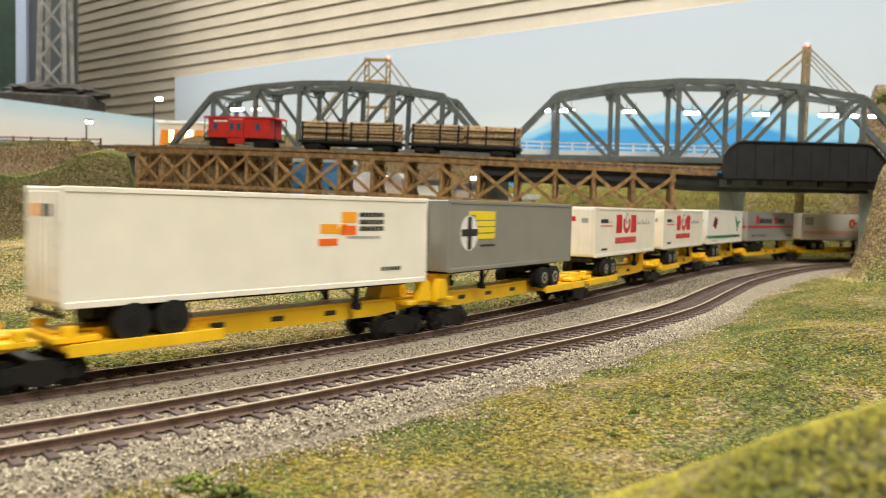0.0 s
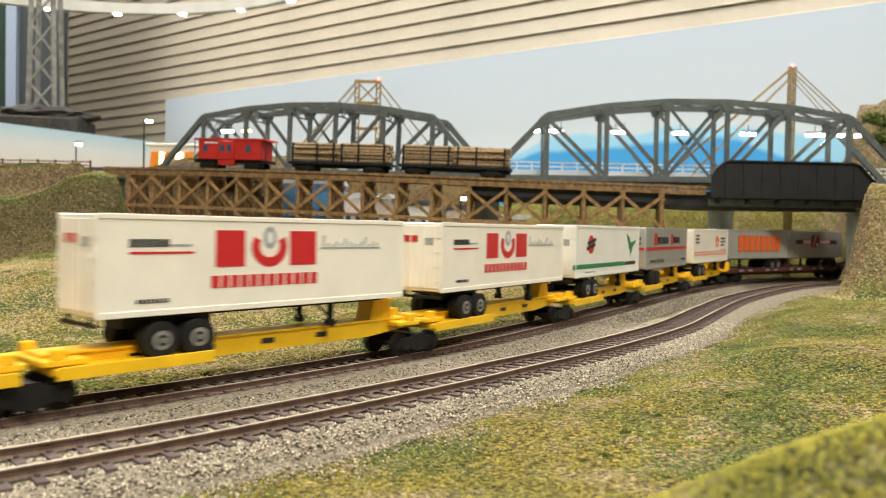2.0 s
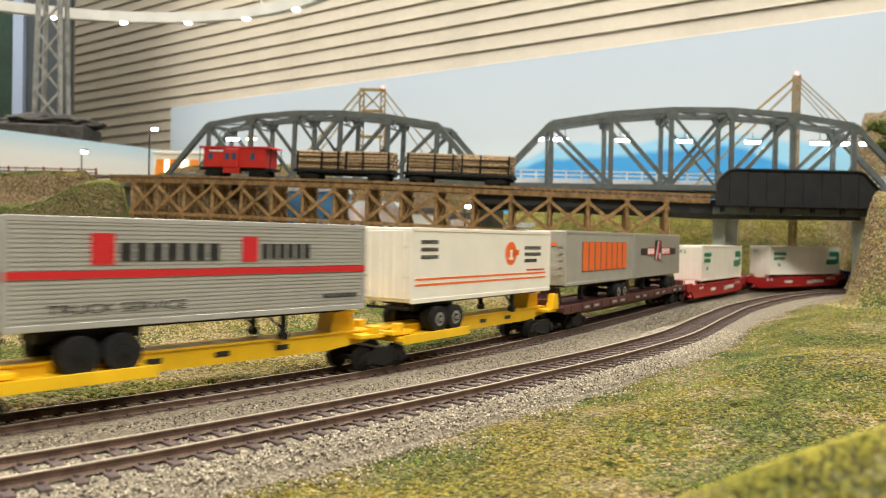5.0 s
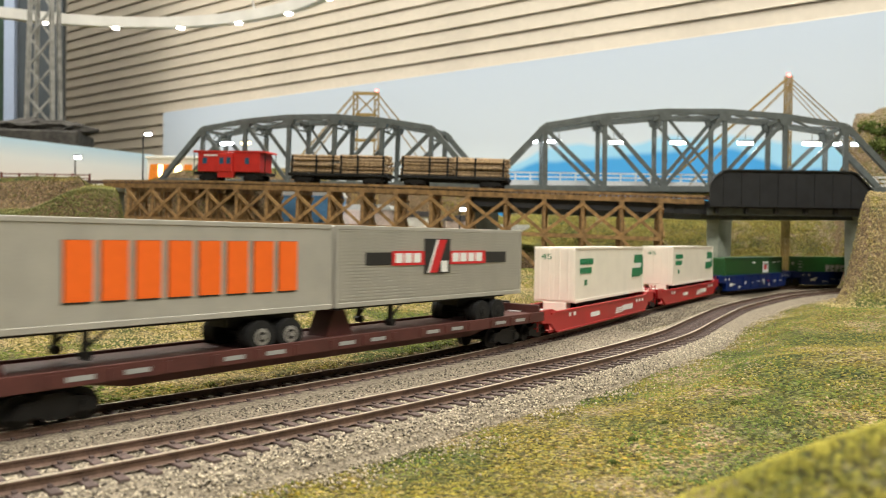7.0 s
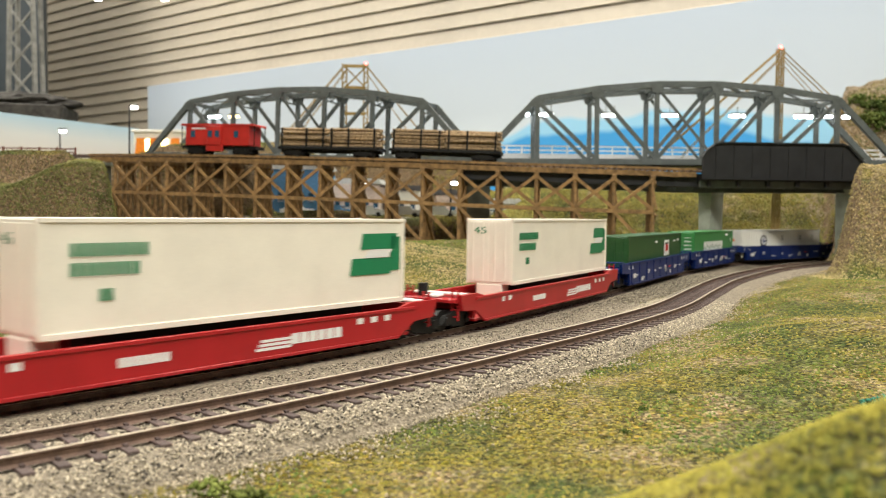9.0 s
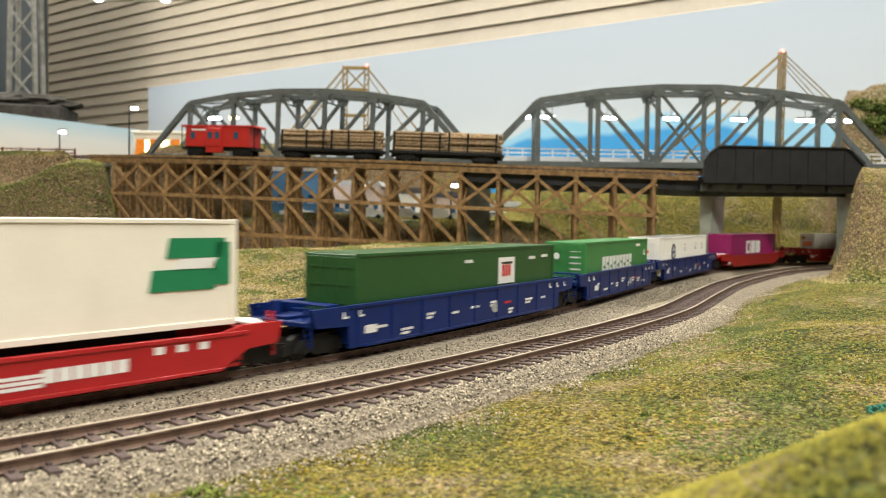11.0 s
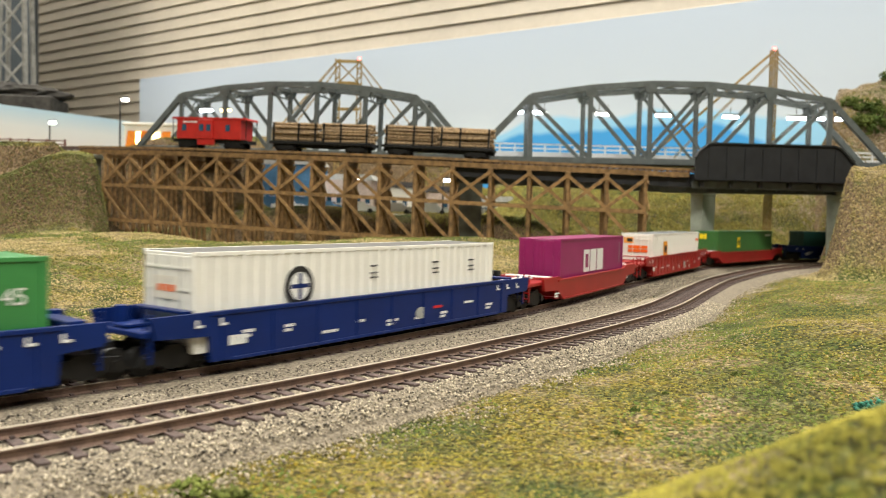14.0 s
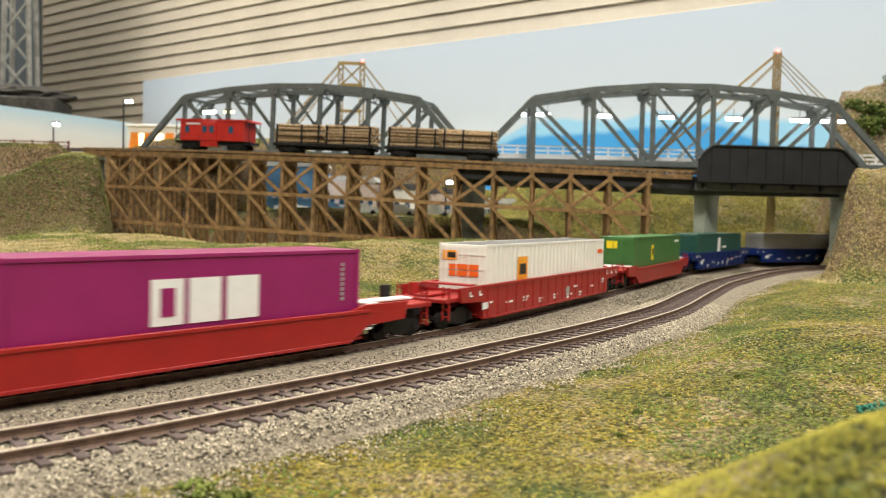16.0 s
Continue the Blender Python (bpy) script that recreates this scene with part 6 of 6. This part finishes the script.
scatter("mound_turf", "fine yellow-green crumbs on the front mound", "turf", turf_points(60000, -10, 190, 62, 200, lambda x, y, dn, dt, rs: np.hypot(x - 97, (y - 93) * 1.5) < 112, 63, False), .18, .48, material("bright_mound_turf", (0.56, 0.47, 0.09), .95, 0, .2, 40, .4, rgb2=(0.20, 0.20, 0.04), each=.35, spec=.1), 74)
scatter("left_bank_scatter", "olive scatter on the bank beside the trestle", "scatter", turf_points(30000, -900, -330, 946, 1330, lambda x, y, dn, dt, rs: rough_noise(x, y, 60, 71) > -.5, 60, False), .6, 1.8, M_BANKW, 70)
scatter("left_bank_turf", "olive green turf on the bank beside the trestle", "turf", turf_points(30000, -900, -330, 940, 1400, lambda x, y, dn, dt, rs: rough_noise(x, y, 60, 71) < .1, 61, False), .6, 1.6, material("olive_bank_turf", (0.16, 0.165, 0.045), .95, 0, .2, 14, .5, rgb2=(0.24, 0.20, 0.06), each=.4, spec=.1), 71)

scatter("cliff_scatter", "dark green scatter on the low cliff beside the trestle", "scatter", turf_points(26000, -760, -330, 850, 944, lambda x, y, dn, dt, rs: dt > 40, 80, False), .6, 1.7, material("mossy_cliff_scatter", (0.07, 0.085, 0.028), .95, 0, .2, 16, .5, rgb2=(0.17, 0.155, 0.06), each=.4, spec=.1), 81)
scatter("rock_scatter", "tan rubble on the rocky hill behind the bridge", "scatter", turf_points(22000, 620, 1050, 1230, 1560, lambda x, y, dn, dt, rs: rough_noise(x, y, 50, 82) > -.6, 83, False), .8, 2.4, material("tan_rock_rubble", (0.38, 0.30, 0.215), .95, 0, .2, 20, .5, rgb2=(0.24, 0.19, 0.13), each=.35, spec=.1), 84)


def bush(x, y, r, n, seed, mat, label, name="bush", z_up=0):
    rs = np.random.RandomState(seed)
    d = rs.normal(size=(n, 3))
    d /= np.linalg.norm(d, axis=1)[:, None]
    p = d * (r * rs.rand(n, 1) ** .4) * np.array([1.2, 1, .8])
    z = float(land(np.array([x]), np.array([y]))[0])
    ob = scatter(name, label, "bush", p + np.array([x, y, z + r * .45 + z_up]), r * .08, r * .22, mat, seed + 5, .9)
    del ob["kind"]
    return ob


rb = random.Random(14)
for k in range(16):
    bx = 690 + k * 16 + rb.uniform(-20, 20)
    bush(bx, 1330 + rb.uniform(-60, 60), rb.uniform(12, 24), 160, 200 + k, M_BUSH, "dark green foam bush on the rocky hill")
M_TEAL = material("teal_foam", (0.03, 0.16, 0.11), .95, 0, .2, 100, .4, each=.3)
bush(124, 226, 5, 160, 301, M_TEAL, "small teal foam tuft in the grass", "teal_tuft", -3)
for k, (x, y, r) in enumerate(((-44, 160, 5.5), (-54, 168, 4.5), (70, 248, 1.2), (56, 232, 1.4), (46, 214, 1.4), (98, 262, 1.6))):
    bush(x, y, r, 220, 320 + k, M_TURF_DARK, "dark green grass tuft beside the track", "grass_tuft", -r * .5)

def motions():
    for ob, s0, base in moving:
        walk(ob, [(t, rail_pose(s0, base, t)) for t in ROW_TIMES])


motions()
